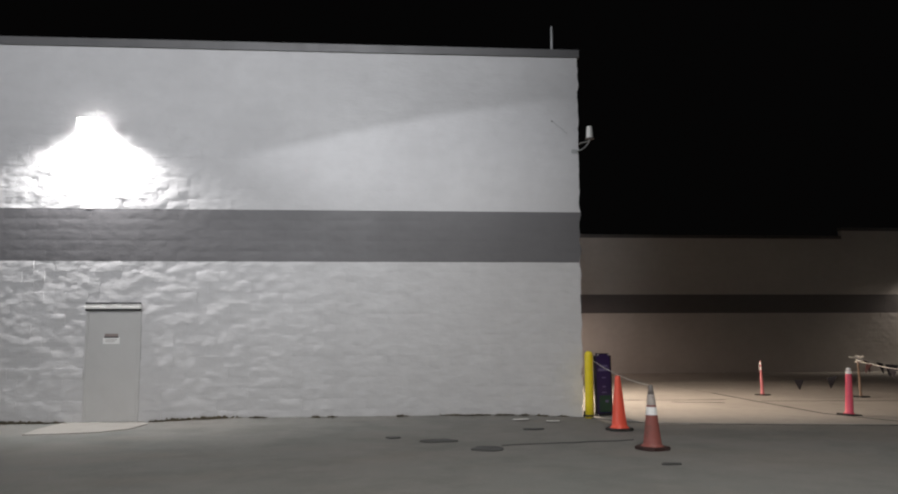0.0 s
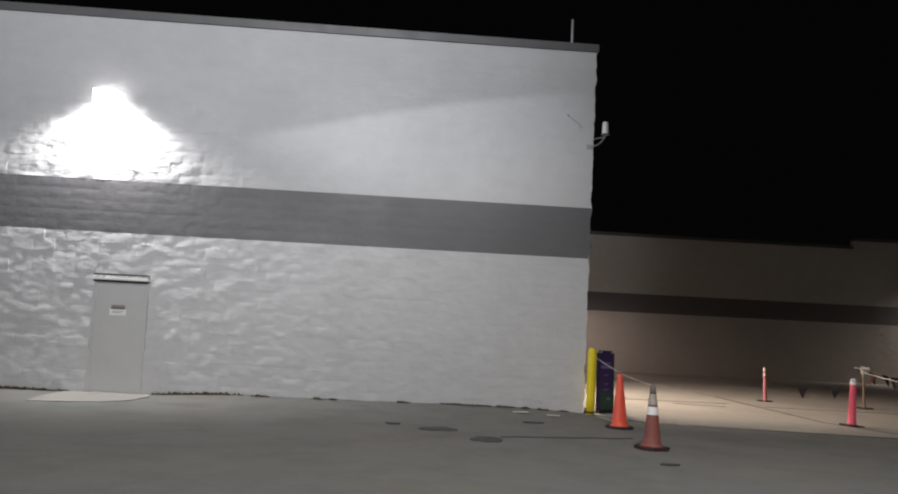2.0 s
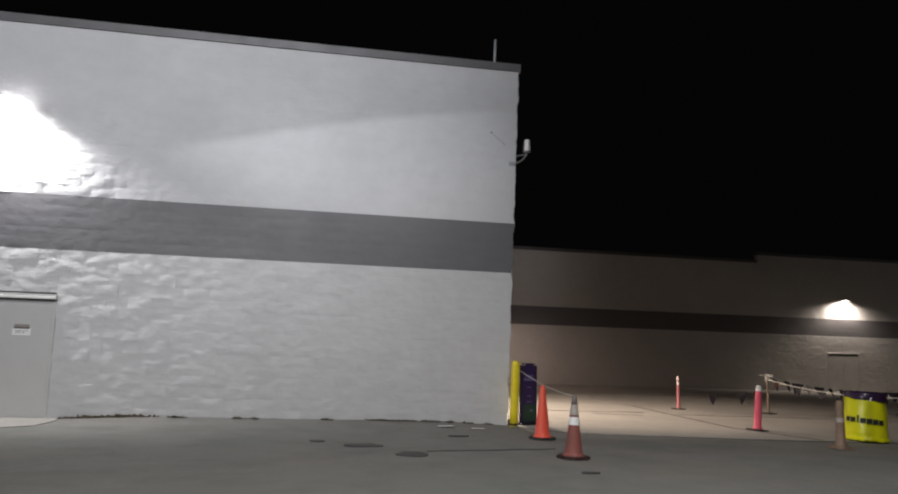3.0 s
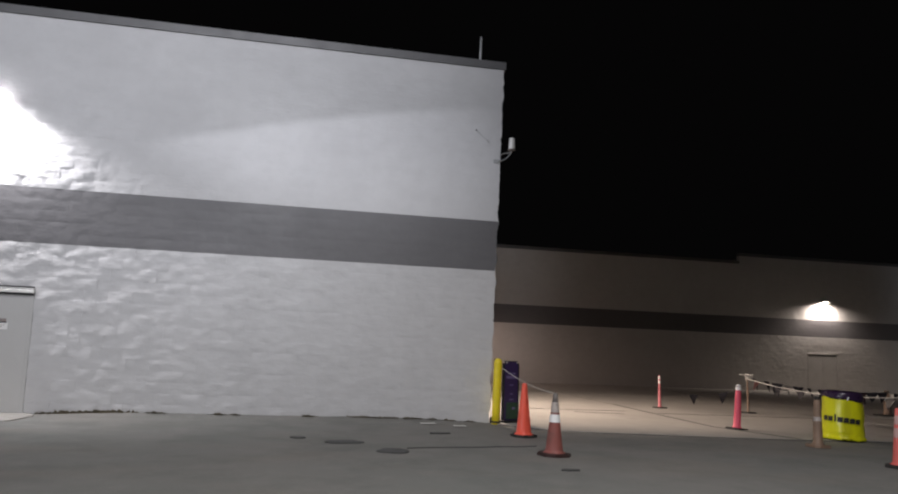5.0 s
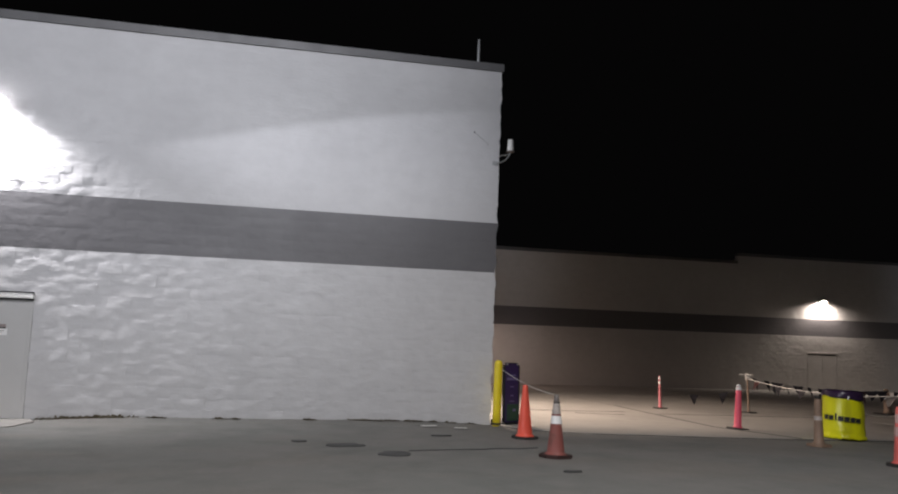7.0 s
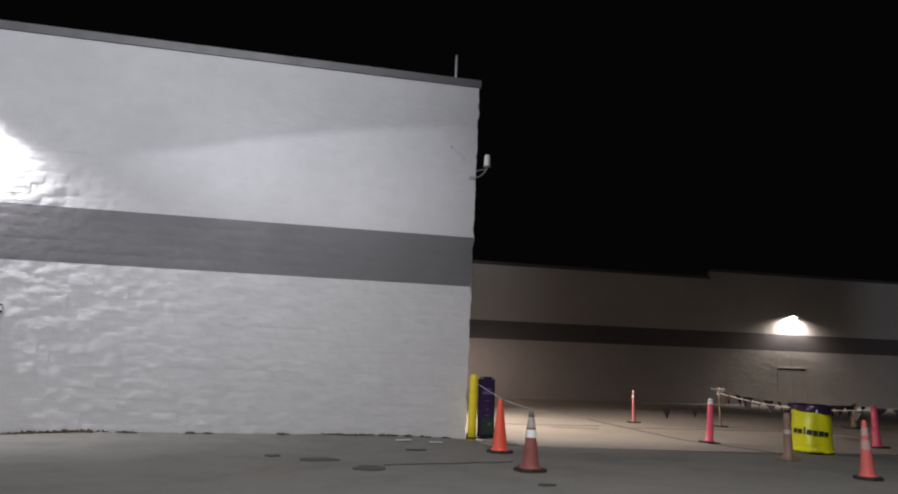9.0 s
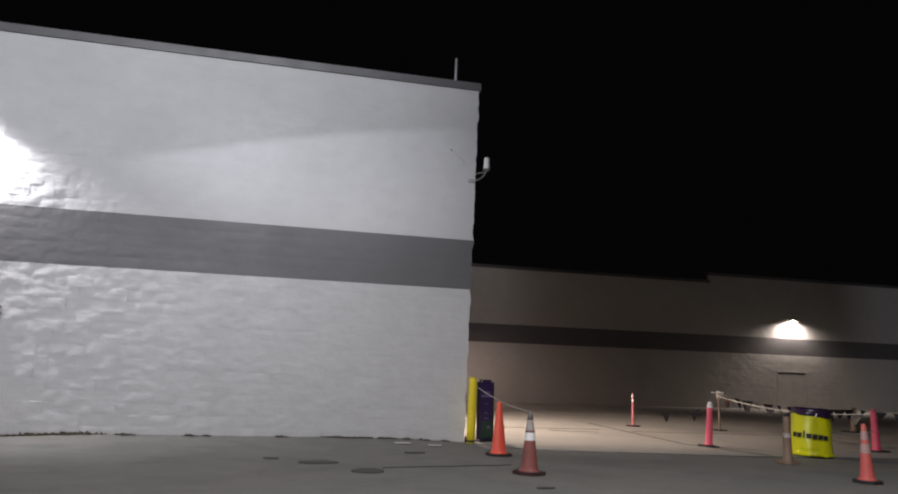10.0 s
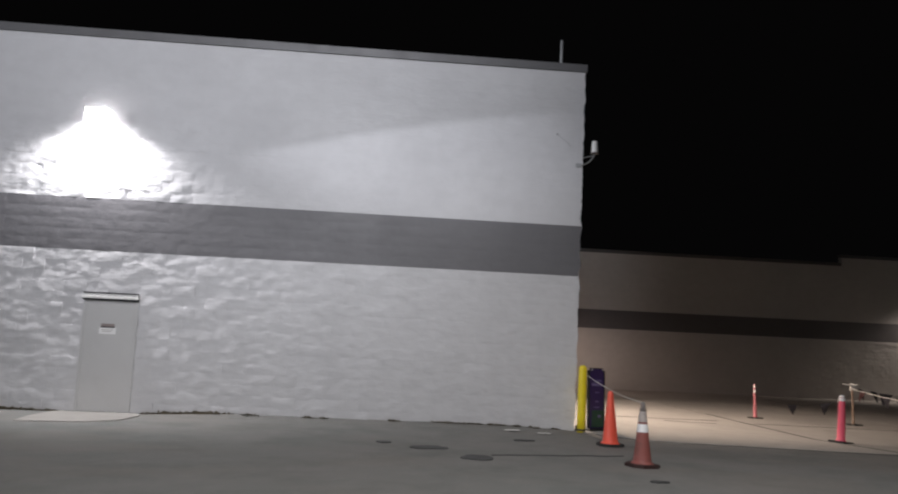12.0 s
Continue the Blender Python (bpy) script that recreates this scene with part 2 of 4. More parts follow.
def lathe(profile, seg=28, wobble=0.0, seed=0, cap=True):
    """A turned body from (radius, height) pairs, smooth, slightly out of true."""
    bm, rings = bmesh.new(), []
    for r, z in profile:
        ring = []
        for i in range(seg):
            a = 2 * math.pi * i / seg
            k = 1 + wobble * noise.noise(Vector((math.cos(a) * 1.7, math.sin(a) * 1.7, z * 3 + seed)))
            ring.append(bm.verts.new((r * k * math.cos(a), r * k * math.sin(a), z)))
        rings.append(ring)
    for a, b in zip(rings, rings[1:]):
        for i in range(seg):
            bm.faces.new((a[i], a[(i + 1) % seg], b[(i + 1) % seg], b[i])).smooth = True
    if cap:
        bm.faces.new(list(reversed(rings[0])))
        bm.faces.new(rings[-1])
    return bm


def tube(points, radius, seg=8, smooth=True):
    """A round cord or pipe along the points."""
    bm, rings = bmesh.new(), []
    pts = [Vector(p) for p in points]
    for i, p in enumerate(pts):
        d = (pts[min(i + 1, len(pts) - 1)] - pts[max(i - 1, 0)]).normalized()
        side = d.cross(Vector((0, 0, 1)))
        side = side.normalized() if side.length > 1e-3 else Vector((1, 0, 0))
        up = side.cross(d)
        rings.append([bm.verts.new(p + radius * (math.cos(2 * math.pi * k / seg) * side + math.sin(2 * math.pi * k / seg) * up)) for k in range(seg)])
    for a, b in zip(rings, rings[1:]):
        for k in range(seg):
            bm.faces.new((a[k], a[(k + 1) % seg], b[(k + 1) % seg], b[k])).smooth = smooth
    bm.faces.new(list(reversed(rings[0])))
    bm.faces.new(rings[-1])
    return bm


def slab(points, z0, z1, bevel=0.0):
    """A flat prism over a polygon, from z0 to z1."""
    bm = bmesh.new()
    face = bm.faces.new([bm.verts.new((x, y, z0)) for x, y in points])
    up = bmesh.ops.extrude_face_region(bm, geom=[face])["geom"]
    for v in up:
        if isinstance(v, bmesh.types.BMVert):
            v.co.z = z1
    bmesh.ops.recalc_face_normals(bm, faces=bm.faces)
    if bevel:
        top = [e for e in bm.edges if all(abs(v.co.z - z1) < 1e-6 for v in e.verts)]
        bmesh.ops.bevel(bm, geom=top, offset=bevel, segments=2, affect="EDGES")
    return bm


SLOPE = -0.0625                                # the lot falls away from the street
FALL = Matrix.Rotation(math.atan(SLOPE), 4, "X")


def gz(y):
    return SLOPE * y


def standing(x, y, turn=0.0, lift=0.0):
    """A pose on the sloping ground, square to it."""
    return Matrix.Translation((x, y, gz(y) + lift)) @ FALL @ Matrix.Rotation(radians(turn), 4, "Z")


def upright(x, y, turn=0.0):
    return Matrix.Translation((x, y, gz(y))) @ Matrix.Rotation(radians(turn), 4, "Z")


# ---------- ground ----------
def make_ground():
    xs = [-900, -200, -60] + [-30 + 1.0 * i for i in range(81)] + [80, 200, 900]
    ys = [-900, -200, -60] + [-30 + 1.0 * i for i in range(66)] + [60, 200, 900]
    verts = []
    for y in ys:
        for x in xs:
            near = -28 < x < 48 and -28 < y < 34
            dip = 0.012 * noise.noise(Vector((x * 0.35, y * 0.35, 3))) if near and not (-0.5 < x < 20 and y > -3) and y < -1.5 else 0.0
            verts.append((x, y, max(gz(y), -6) + dip - 0.004))
    w = len(xs)
    faces = [(j * w + i, j * w + i + 1, (j + 1) * w + i + 1, (j + 1) * w + i) for j in range(len(ys) - 1) for i in range(w - 1)]
    return tagged(raw("ground", verts, faces, [ASPHALT], smooth=True), "worn grey asphalt lot that falls gently towards the buildings", "ground", kind="structure")


ground = make_ground()


def joint_x(y):
    """The crooked tarred joint that runs back from the apron's edge."""
    return 4.86 + (0.112 * (y + 0.1) if y > -0.1 else -0.23 * (y + 0.1))


def make_apron():
    """Concrete slabs with recessed, filled joints, cut off along a slanting edge beside the building corner."""
    apron = thing("pavement", Matrix.Translation((0, 0, 0)) @ FALL, "pale concrete apron in large slabs between the buildings", "pavement", kind="structure")
    bed = part("joint_filler", slab([(0.02, -0.28), (0.82, -1.38), (1.5, -1.6), (3.5, -2.0), (4.7, -2.22), (8, -2.5), (46, -3.2), (46, 23.5), (0.02, 23.5)], -0.03, 0.010), JOINT, apron)
    tagged(bed, "dark joint filler")

    def edge(x):
        pts = [(0.02, -0.28), (0.82, -1.38), (1.5, -1.6), (3.5, -2.0), (4.7, -2.22), (8, -2.5), (46, -3.2)]
        for (ax, ay), (bx, by) in zip(pts, pts[1:]):
            if x <= bx:
                return ay + (by - ay) * (x - ax) / (bx - ax)
        return -3.2

    cols = [0.02, 5.0, 10.3, 15.4, 20.5, 25.6, 30.7, 35.8, 40.9, 46]
    rows = [None, 4.02, 8.4, 13.4, 18.4, 23.4]
    g = 0.02

    def line(i, y):
        """Where the joint before column i runs at depth y; the first one is crooked."""
        if i == 1:
            return joint_x(y)
        return cols[i] + (0.012 * (y - 1) if 0 < i < len(cols) - 1 else 0.0)

    for i in range(len(cols) - 1):
        gl = g if i else 0.0
        for j in range(len(rows) - 1):
            y1 = rows[j + 1] - g
            if rows[j] is None:
                a, b = cols[i], cols[i + 1]
                for _ in range(4):
                    a, b = line(i, edge(a)) + gl, line(i + 1, edge(b)) - g
                low = [(a, edge(a))] + [(x, edge(x)) for x in (0.82, 1.5, 3.5, 4.7, 8) if a + 0.05 < x < b - 0.05] + [(b, edge(b))]
                bend_l = [(line(1, -0.1) + g, -0.1)] if i == 1 else []
                bend_r = [(line(1, -0.1) - g, -0.1)] if i == 0 else []
            else:
                y0 = rows[j] + g
                low, bend_l, bend_r = [(line(i, y0) + gl, y0), (line(i + 1, y0) - g, y0)], [], []
            pts = low + bend_r + [(line(i + 1, y1) - g, y1), (line(i, y1) + gl, y1)] + bend_l
            h = 0.0145 + 0.002 * random.random()
            part("slab", slab(pts, -0.01, h), CONCRETE, apron)
    return apron


make_apron()


def make_pad():
    pad = part("door_pad", slab([(-9.9, -0.02), (-8.42, -0.02), (-8.22, -0.4), (-8.25, -1.3), (-8.6, -1.72), (-9.0, -1.85), (-9.65, -1.95), (-9.82, -1.2)], -0.02, 0.012), PAD)
    pad.matrix_world = FALL
    return tagged(pad, "pale worn concrete pad in front of the steel door", "pad", kind="structure")


make_pad()


def blotch(name, x, y, rx, ry, seed, label, mat=None, top=0.006):
    """A tar repair with a ragged edge, lying a few millimetres proud."""
    pts = []
    for i in range(36):
        a = 2 * math.pi * i / 36
        k = 1 + 0.35 * noise.noise(Vector((math.cos(a) * 1.3, math.sin(a) * 1.3, seed)))
        pts.append((rx * k * math.cos(a), ry * k * math.sin(a)))
    ob = part(name, slab(pts, -0.01, top, 0.003), mat or TAR)
    ob.matrix_world = standing(x, y, 0, 0.006)
    return tagged(ob, label, "road patch", "tar patches in the asphalt")


blotch("tar_patch", -2.42, -4.3, 0.22, 0.24, 1.0, "dark oval tar patch in the asphalt")
blotch("tar_patch", -3.06, -3.42, 0.26, 0.20, 4.0, "dark ragged tar patch in the asphalt")
blotch("tar_patch", -3.7, -2.95, 0.11, 0.10, 7.0, "small dark tar patch in the asphalt")
blotch("tar_patch", -0.50, -5.78, 0.11, 0.06, 9.0, "small dark tar patch beside the traffic cone")
blotch("tar_patch", -1.38, -2.05, 0.17, 0.07, 12.0, "thin dark tar patch near the wall corner")


def make_crack():
    pts = []
    for i in range(26):
        k = i / 25
        x = -2.2 + 2.0 * k
        pts.append((x, -4.0 + 0.36 * k + 0.05 * noise.noise(Vector((x * 3, 0, 5)))))
    low = [(x, y - 0.010 - 0.010 * abs(noise.noise(Vector((x * 9, 1, 1))))) for x, y in pts]
    ob = part("sealed_crack", slab(pts + list(reversed(low)), -0.01, 0.012), TAR)
    ob.matrix_world = FALL
    return tagged(ob, "thin tar-sealed crack running across the asphalt", "crack", kind="structure")


make_crack()


def seam(pts, half, label):
    """A tarred slab joint or crack, a little ragged and just proud of the concrete."""
    left, right = [], []
    for (ax, ay), (bx, by) in zip(pts, pts[1:]):
        d = Vector((bx - ax, by - ay)).normalized()
        n = max(6, int(math.hypot(bx - ax, by - ay) * 6))
        for i in range(n + 1 if (bx, by) == pts[-1] else n):
            x, y = ax + (bx - ax) * i / n, ay + (by - ay) * i / n
            wob, w = 0.03 * noise.noise(Vector((x, y, 3))), half * (1 + 0.5 * noise.noise(Vector((x * 4, y * 4, 8))))
            left.append((x - d.y * (wob + w), y + d.x * (wob + w)))
            right.append((x - d.y * (wob - w), y + d.x * (wob - w)))
    ob = part("tarred_joint", slab(left + list(reversed(right)), 0.0, 0.0215), TAR)
    ob.matrix_world = FALL
    return tagged(ob, label, "joint", "tarred joints in the concrete", kind="structure")


seam([(joint_x(y), y) for y in (-2.2, -1.0, -0.1, 2.0, 4.0, 6.5)], 0.032, "dark crooked tarred joint between two concrete slabs")
seam([(1.5, 4.3), (2.9, 3.95), (4.7, 3.85)], 0.03, "thin dark crack across the concrete apron")
seam([(3.1, 3.32), (3.5, 3.1), (4.25, 2.9)], 0.025, "short dark crack across the concrete apron")
seam([(5.4, 3.3), (10.2, 2.7)], 0.018, "thin dark joint across the concrete apron")

# ---------- the near building ----------
BL, BH = 0.4064, 0.2032                         # one block with its joint
DOOR_X0, DOOR_X1, DOOR_Z = -9.57, -8.54, 2.2352
ROWS = 36
BAND = range(15, 20)


def relief(x, z):
    """How far the split faces stand out, the same for blocks that touch: 0 to about 1."""
    p = Vector((x * 2.1, z * 3.4, 1.7))
    return 0.5 + 0.42 * noise.noise(p) + 0.4 * noise.noise(p * 2.3) + 0.4 * noise.noise(Vector((x * 6.5, z * 11, 6)))


def rough_block(x0, x1, z0, z1, nx, nz, seed, amp=0.008, corner=False, jut=0.0):
    """Verts and faces of one split-faced block: rough front, square sides that run back to the wall."""
    verts, faces = [], []
    rnd = random.Random(int(seed * 971) + 17)
    own, tilt, roll = (rnd.uniform(-0.27, 0.27) * min(1.0, 0.4 + jut * 90) for _ in range(3))
    proud = jut * rnd.uniform(0.7, 1.2) if rnd.random() < 0.07 else 0.0
    for j in range(nz + 1):
        for i in range(nx + 1):
            u, v = i / nx, j / nz
            x, z = x0 + (x1 - x0) * u, z0 + (z1 - z0) * v
            d = relief(x, z) + own + tilt * (v - 0.5) + roll * (u - 0.5)
            rim = 0.0 if i in (0, nx) or j in (0, nz) else 1.0
            y = -max(0.003, 0.018 + amp * (d - 0.5) - 0.0015 * (1 - rim)) - proud * (0.8 + 0.2 * rim)
            if corner and i == nx:
                x += 0.045 * noise.noise(Vector((3, 1, z * 4.1))) + 0.016 * noise.noise(Vector((3, 9, z * 17)))
            verts.append((x, y, z))
    w = nx + 1
    for j in range(nz):
        for i in range(nx):
            a = j * w + i
            faces.append((a, a + 1, a + w + 1, a + w))
    ring = [i for i in range(w)] + [j * w + nx for j in range(1, nz + 1)] + [nz * w + i for i in range(nx - 1, -1, -1)] + [j * w for j in range(nz - 1, 0, -1)]
    n0, n = len(verts), len(ring)
    verts += [verts[k] for k in ring] + [(verts[k][0], 0.03, verts[k][2]) for k in ring]
    for k in range(n):
        m = (k + 1) % n
        faces.append((n0 + m, n0 + k, n0 + n + k, n0 + n + m))
    return verts, faces


def spans(row, x_min, x_max, holes):
    """The blocks of one course in running bond, cut at the openings."""
    x = x_max - (BL if row % 2 == 0 else BL / 2)
    cuts = [(x, x_max)]
    while x > x_min + 1e-6:
        cuts.append((max(x - BL, x_min), x))
        x -= BL
    for h0, h1, hz in holes:
        if row * BH < hz - 0.05:
            kept = []
            for a, b in cuts:
                if b <= h0 or a >= h1:
                    kept.append((a, b))
                else:
                    kept += [(a, h0)] if a < h0 - 0.03 else []
                    kept += [(h1, b)] if b > h1 + 0.03 else []
            cuts = kept
    return cuts


def join_blocks(name, todo, parent, label, pale=None):
    """All the blocks of a stretch that are not picked out one by one, in one mesh."""
    verts, faces, slots, soft = [], [], [], []
    for (x0, x1, z0, z1, nx, nz, seed, amp, corner, slot, jut) in todo:
        v, f = rough_block(x0, x1, z0, z1, nx, nz, seed, amp, corner, jut)
        base = len(verts)
        verts += v
        faces += [tuple(i + base for i in q) for q in f]
        slots += [slot] * len(f)
        soft += [k < nx * nz for k in range(len(f))]
    ob = raw(name, verts, faces, [pale or BLOCK_PALE, BLOCK_DARK], slots, parent)
    ob.data.polygons.foreach_set("use_smooth", soft)
    return tagged(ob, label, kind="stuff")


def make_near_building():
    wall = thing("wall_south", Matrix.Identity(4), "painted split-faced block wall, pale grey with a dark grey band", "wall", kind="structure")
    bm = boxed(-18, DOOR_X0, 0.012, 0.22, -0.4, 7.31)
    box(bm, DOOR_X1, -0.004, 0.012, 0.22, -0.4, 7.31)
    box(bm, DOOR_X0, DOOR_X1, 0.012, 0.22, DOOR_Z, 7.31)
    part("wall_core", bm, BLOCK_PALE, wall)
    side = part("wall_east", boxed(-0.22, -0.004, 0.222, 23.3, -2.2, 7.31), BLOCK_PALE)
    tagged(side, "pale grey block side wall of the building", "wall", kind="structure")
    west = part("wall_west", boxed(-18.2, -18.002, 0.0, 23.3, -2.2, 7.31), BLOCK_PALE)
    tagged(west, "pale grey block end wall of the building", "wall", kind="structure")
    roof = part("roof", boxed(-18, -0.224, 0.224, 23.3, 6.7, 6.9), ROOFING)
    tagged(roof, "flat dark roof behind the parapet", "roof", kind="structure")

    # blocks: those below the band nearest the lot stand alone, the rest are one mesh
    rest = []
    for row in range(ROWS):
        slot = 1 if row in BAND else 0
        z0, z1 = row * BH, (row + 1) * BH if row < ROWS - 1 else 7.31
        for k, (x0, x1) in enumerate(spans(row, -18, 0.0, [(DOOR_X0, DOOR_X1, DOOR_Z)])):
            seed = row * 3.1 + k * 1.37
            # the faces are rougher towards the door; above the band only those round the lamp are
            worn = min(1.0, max(0.0, (-2.5 - x0) / 5.0)) if row < 15 else min(1.0, max(0.0, (-5.6 - x0) / 2.2)) * (row < 28)
            amp = 0.006 if slot else (0.016 if row < 15 else 0.006) + (0.004 if row < 15 else 0.012) * worn
            jut = 0.0 if slot else (0.002 + 0.0075 * worn if row < 15 else 0.004 * worn)
            if row < 15 and x0 > -8.3 and k > 0:
                v, f = rough_block(x0, x1, z0, z1, 7, 4, seed, amp, False, jut)
                ob = raw("block", v, f, [BLOCK_PALE], None, wall)
                ob.data.polygons.foreach_set("use_smooth", [n < 28 for n in range(len(f))])
            else:
                near = x0 > -13
                rest.append((x0, x1, z0, z1, max(2, round(8 * (x1 - x0) / BL)) if near else 3, 4 if near else 2, seed, amp, k == 0, slot, jut))
    join_blocks("blockwork", rest, wall, "rough split-faced blocks, painted pale and dark grey")

    # metal coping along the parapet
    coping = part("coping", box(boxed(-18.25, 0.03, -0.06, 0.30, 7.275, 7.312), -18.25, 0.03, -0.064, -0.05, 7.265, 7.425), COPING)
    tagged(coping, "dark grey metal coping along the parapet", "coping", kind="structure")
    bm = bmesh.new()
    box(bm, -18.25, 0.034, -0.05, 0.30, 7.412, 7.426)
    box(bm, 0.02, 0.034, -0.05, 0.30, 7.265, 7.411)
    for x in range(-15, 0, 3):
        box(bm, x - 0.05, x + 0.05, -0.069, -0.0645, 7.265, 7.42)
    part("cap_flashing", bm, COPING, coping)


make_near_building()


def make_door(x0, x1, top, y, base, name, pad_label, double=False, paint=None, parent=None):
    """A flush steel door in a steel frame with a drip cap over the head."""
    paint = paint or DOOR_PAINT
    door = thing(name, Matrix.Translation((0, y - 0.054, base)), pad_label, "door", kind="structure")
    h = top
    fr = boxed(x0 + 0.002, x0 + 0.052, 0.03, 0.17, 0.0, h - 0.052, 0.004)
    part("frame", fr, paint, door)
    part("frame", boxed(x1 - 0.052, x1 - 0.002, 0.03, 0.17, 0.0, h - 0.052, 0.004), paint, door)
    part("frame", boxed(x0 + 0.002, x1 - 0.002, 0.03, 0.17, h - 0.05, h - 0.002, 0.004), paint, door)
    part("weatherstrip", boxed(x0 + 0.054, x1 - 0.054, 0.10, 0.12, 0.012, h - 0.054), DARK_GAP, door)
    leaves = [(x0 + 0.0535, x1 - 0.0535)]
    if double:
        mid = (x0 + x1) / 2
        leaves = [(x0 + 0.056, mid - 0.003), (mid + 0.003, x1 - 0.056)]
    for a, b in leaves:
        leaf = part("door_leaf", boxed(a, b, 0.034, 0.099, 0.014, h - 0.115, 0.003), paint, door)
    part("threshold", boxed(x0 + 0.01, x1 - 0.01, 0.0, 0.16, -0.03, 0.012, 0.004), STEEL, door)
    return door, leaf


door, leaf = make_door(DOOR_X0, DOOR_X1, DOOR_Z, 0.0, 0.0, "door_1", "closed flush steel door painted grey, with a notice on it")
part("head_gap", boxed(DOOR_X0 + 0.01, DOOR_X1 - 0.01, -0.03, 0.03, 2.232, 2.256), DARK_GAP, door)
part("head_flashing", boxed(DOOR_X0 + 0.004, DOOR_X1 - 0.004, -0.026, 0.03, 2.186, 2.231), DOOR_PAINT, door)
part("drip_cap", boxed(DOOR_X0 - 0.01, DOOR_X1 + 0.01, -0.045, 0.03, 2.138, 2.185, 0.006), WHITE_PAINT, door, "white drip cap over the door")
part("head_gap", boxed(DOOR_X0 + 0.01, DOOR_X1 - 0.01, -0.036, 0.06, 2.098, 2.136), DARK_GAP, door)
part("notice", boxed(-9.24, -8.93, 0.028, 0.0335, 1.47, 1.60, 0.002), COLLAR, leaf, "white paper notice")
part("notice_heading", boxed(-9.21, -8.96, 0.028, 0.0335, 1.61, 1.665, 0.002), SIGN_RED, leaf, "faded red notice heading")
part("notice_rule", boxed(-9.22, -8.95, 0.026, 0.028, 1.588, 1.61), INK, leaf)
part("notice_line", boxed(-9.19, -8.98, 0.0265, 0.028, 1.545, 1.553), GREYED, leaf)
part("notice_line", boxed(-9.19, -9.02, 0.0265, 0.028, 1.515, 1.523), GREYED, leaf)


def wall_pack(m, lens, label, depth=0.262, low=-0.09, high=0.13, shell=None, down_block=False):
    """A wedge-shaped wall pack: back box, two cheeks with a slanting front edge, a hood, and the lit lens."""
    pack = thing("wall_pack", m, label, "wall light", "wall packs on the buildings")
    part("back_box", boxed(-0.15, 0.15, 0.20, depth, -0.05, high - 0.01, 0.012), HOUSING, pack)
    part("hood", boxed(-0.21, 0.21, -0.10, depth, high, high + 0.02, 0.006), shell or HOUSING, pack)
    for s in (-1, 1):
        bm = bmesh.new()
        ring = [(depth, low), (-0.06, low), (-0.095, high - 0.001), (depth, high - 0.001)]
        a = [bm.verts.new((s * 0.198, y, z)) for y, z in ring]
        b = [bm.verts.new((s * 0.206, y, z)) for y, z in ring]
        bm.faces.new(a), bm.faces.new(b)
        for k in range(4):
            bm.faces.new((a[k], a[(k + 1) % 4], b[(k + 1) % 4], b[k]))
        bmesh.ops.recalc_face_normals(bm, faces=bm.faces)
        part("cheek", bm, shell or HOUSING, pack)
    # added strip, not a known part: blocks some of the light going straight down
    if down_block:
        part("down_block", boxed(-0.026, 0.026, -0.09, 0.24, -0.19, -0.178, 0.003), HOUSING, pack, "narrow strip added under the bulb to dim the light straight down")
    bm = boxed(-0.19, 0.19, 0.10, 0.17, -0.06, high - 0.005, 0.02, 3)
    part("lens", bm, lens, pack, "brightly lit glass lens")
    return pack


wall_pack(Matrix.Translation(PACK), LENS, "lit wall pack light on the block wall above the door", low=-0.155, shell=FROSTED)
wall_pack(Matrix.Translation(END_PACK) @ Matrix.Rotation(radians(90), 4, "Z"), LENS_WARM, "lit wall pack light near the end of the side wall", 0.28)
wall_pack(Matrix.Translation(SIDE_PACK) @ Matrix.Rotation(radians(90), 4, "Z"), LENS_WARM, "lit wall pack light on the side wall", 0.30)


def make_mast():
    mast = thing("roof_mast", Matrix.Translation((-0.43, 0.4, 6.9)), "short galvanised mast on the roof edge", "mast")
    part("pipe", lathe([(0.028, 0.0), (0.028, 1.16), (0.024, 1.17), (0.024, 1.2)], 14), GALV, mast)
    part("foot", boxed(-0.08, 0.08, -0.08, 0.08, 0.0, 0.02, 0.004), GALV, mast)
    return mast


make_mast()


def make_antenna():
    ant = thing("wall_antenna", Matrix.Translation((0.0, 0.0, 5.4)), "white radio antenna on a curved bracket at the wall corner", "antenna")
    part("radome", lathe([(0.064, 0.215), (0.068, 0.225), (0.066, 0.30), (0.058, 0.435), (0.054, 0.452), (0.044, 0.462), (0.02, 0.466)], 24), WHITE_PAINT, ant).location = (0.255, 0.06, 0.0)
    part("base_cap", lathe([(0.05, 0.185), (0.086, 0.196), (0.086, 0.214)], 24), GREYED, ant).location = (0.255, 0.06, 0.0)
    arm = [(-0.10, -0.03, -0.09), (-0.02, -0.04, -0.075), (0.07, 0.0, -0.04), (0.15, 0.04, 0.02), (0.21, 0.06, 0.09), (0.245, 0.06, 0.15), (0.255, 0.06, 0.2)]
    part("arm", tube(arm, 0.014), GALV, ant)
    part("brace", tube([(0.0, 0.05, 0.06), (0.06, 0.06, 0.11), (0.16, 0.06, 0.13), (0.25, 0.06, 0.16)], 0.012), GALV, ant)
    part("wall_plate", boxed(-0.15, -0.03, -0.045, -0.02, -0.13, -0.05, 0.006), GALV, ant)
    return ant


make_antenna()


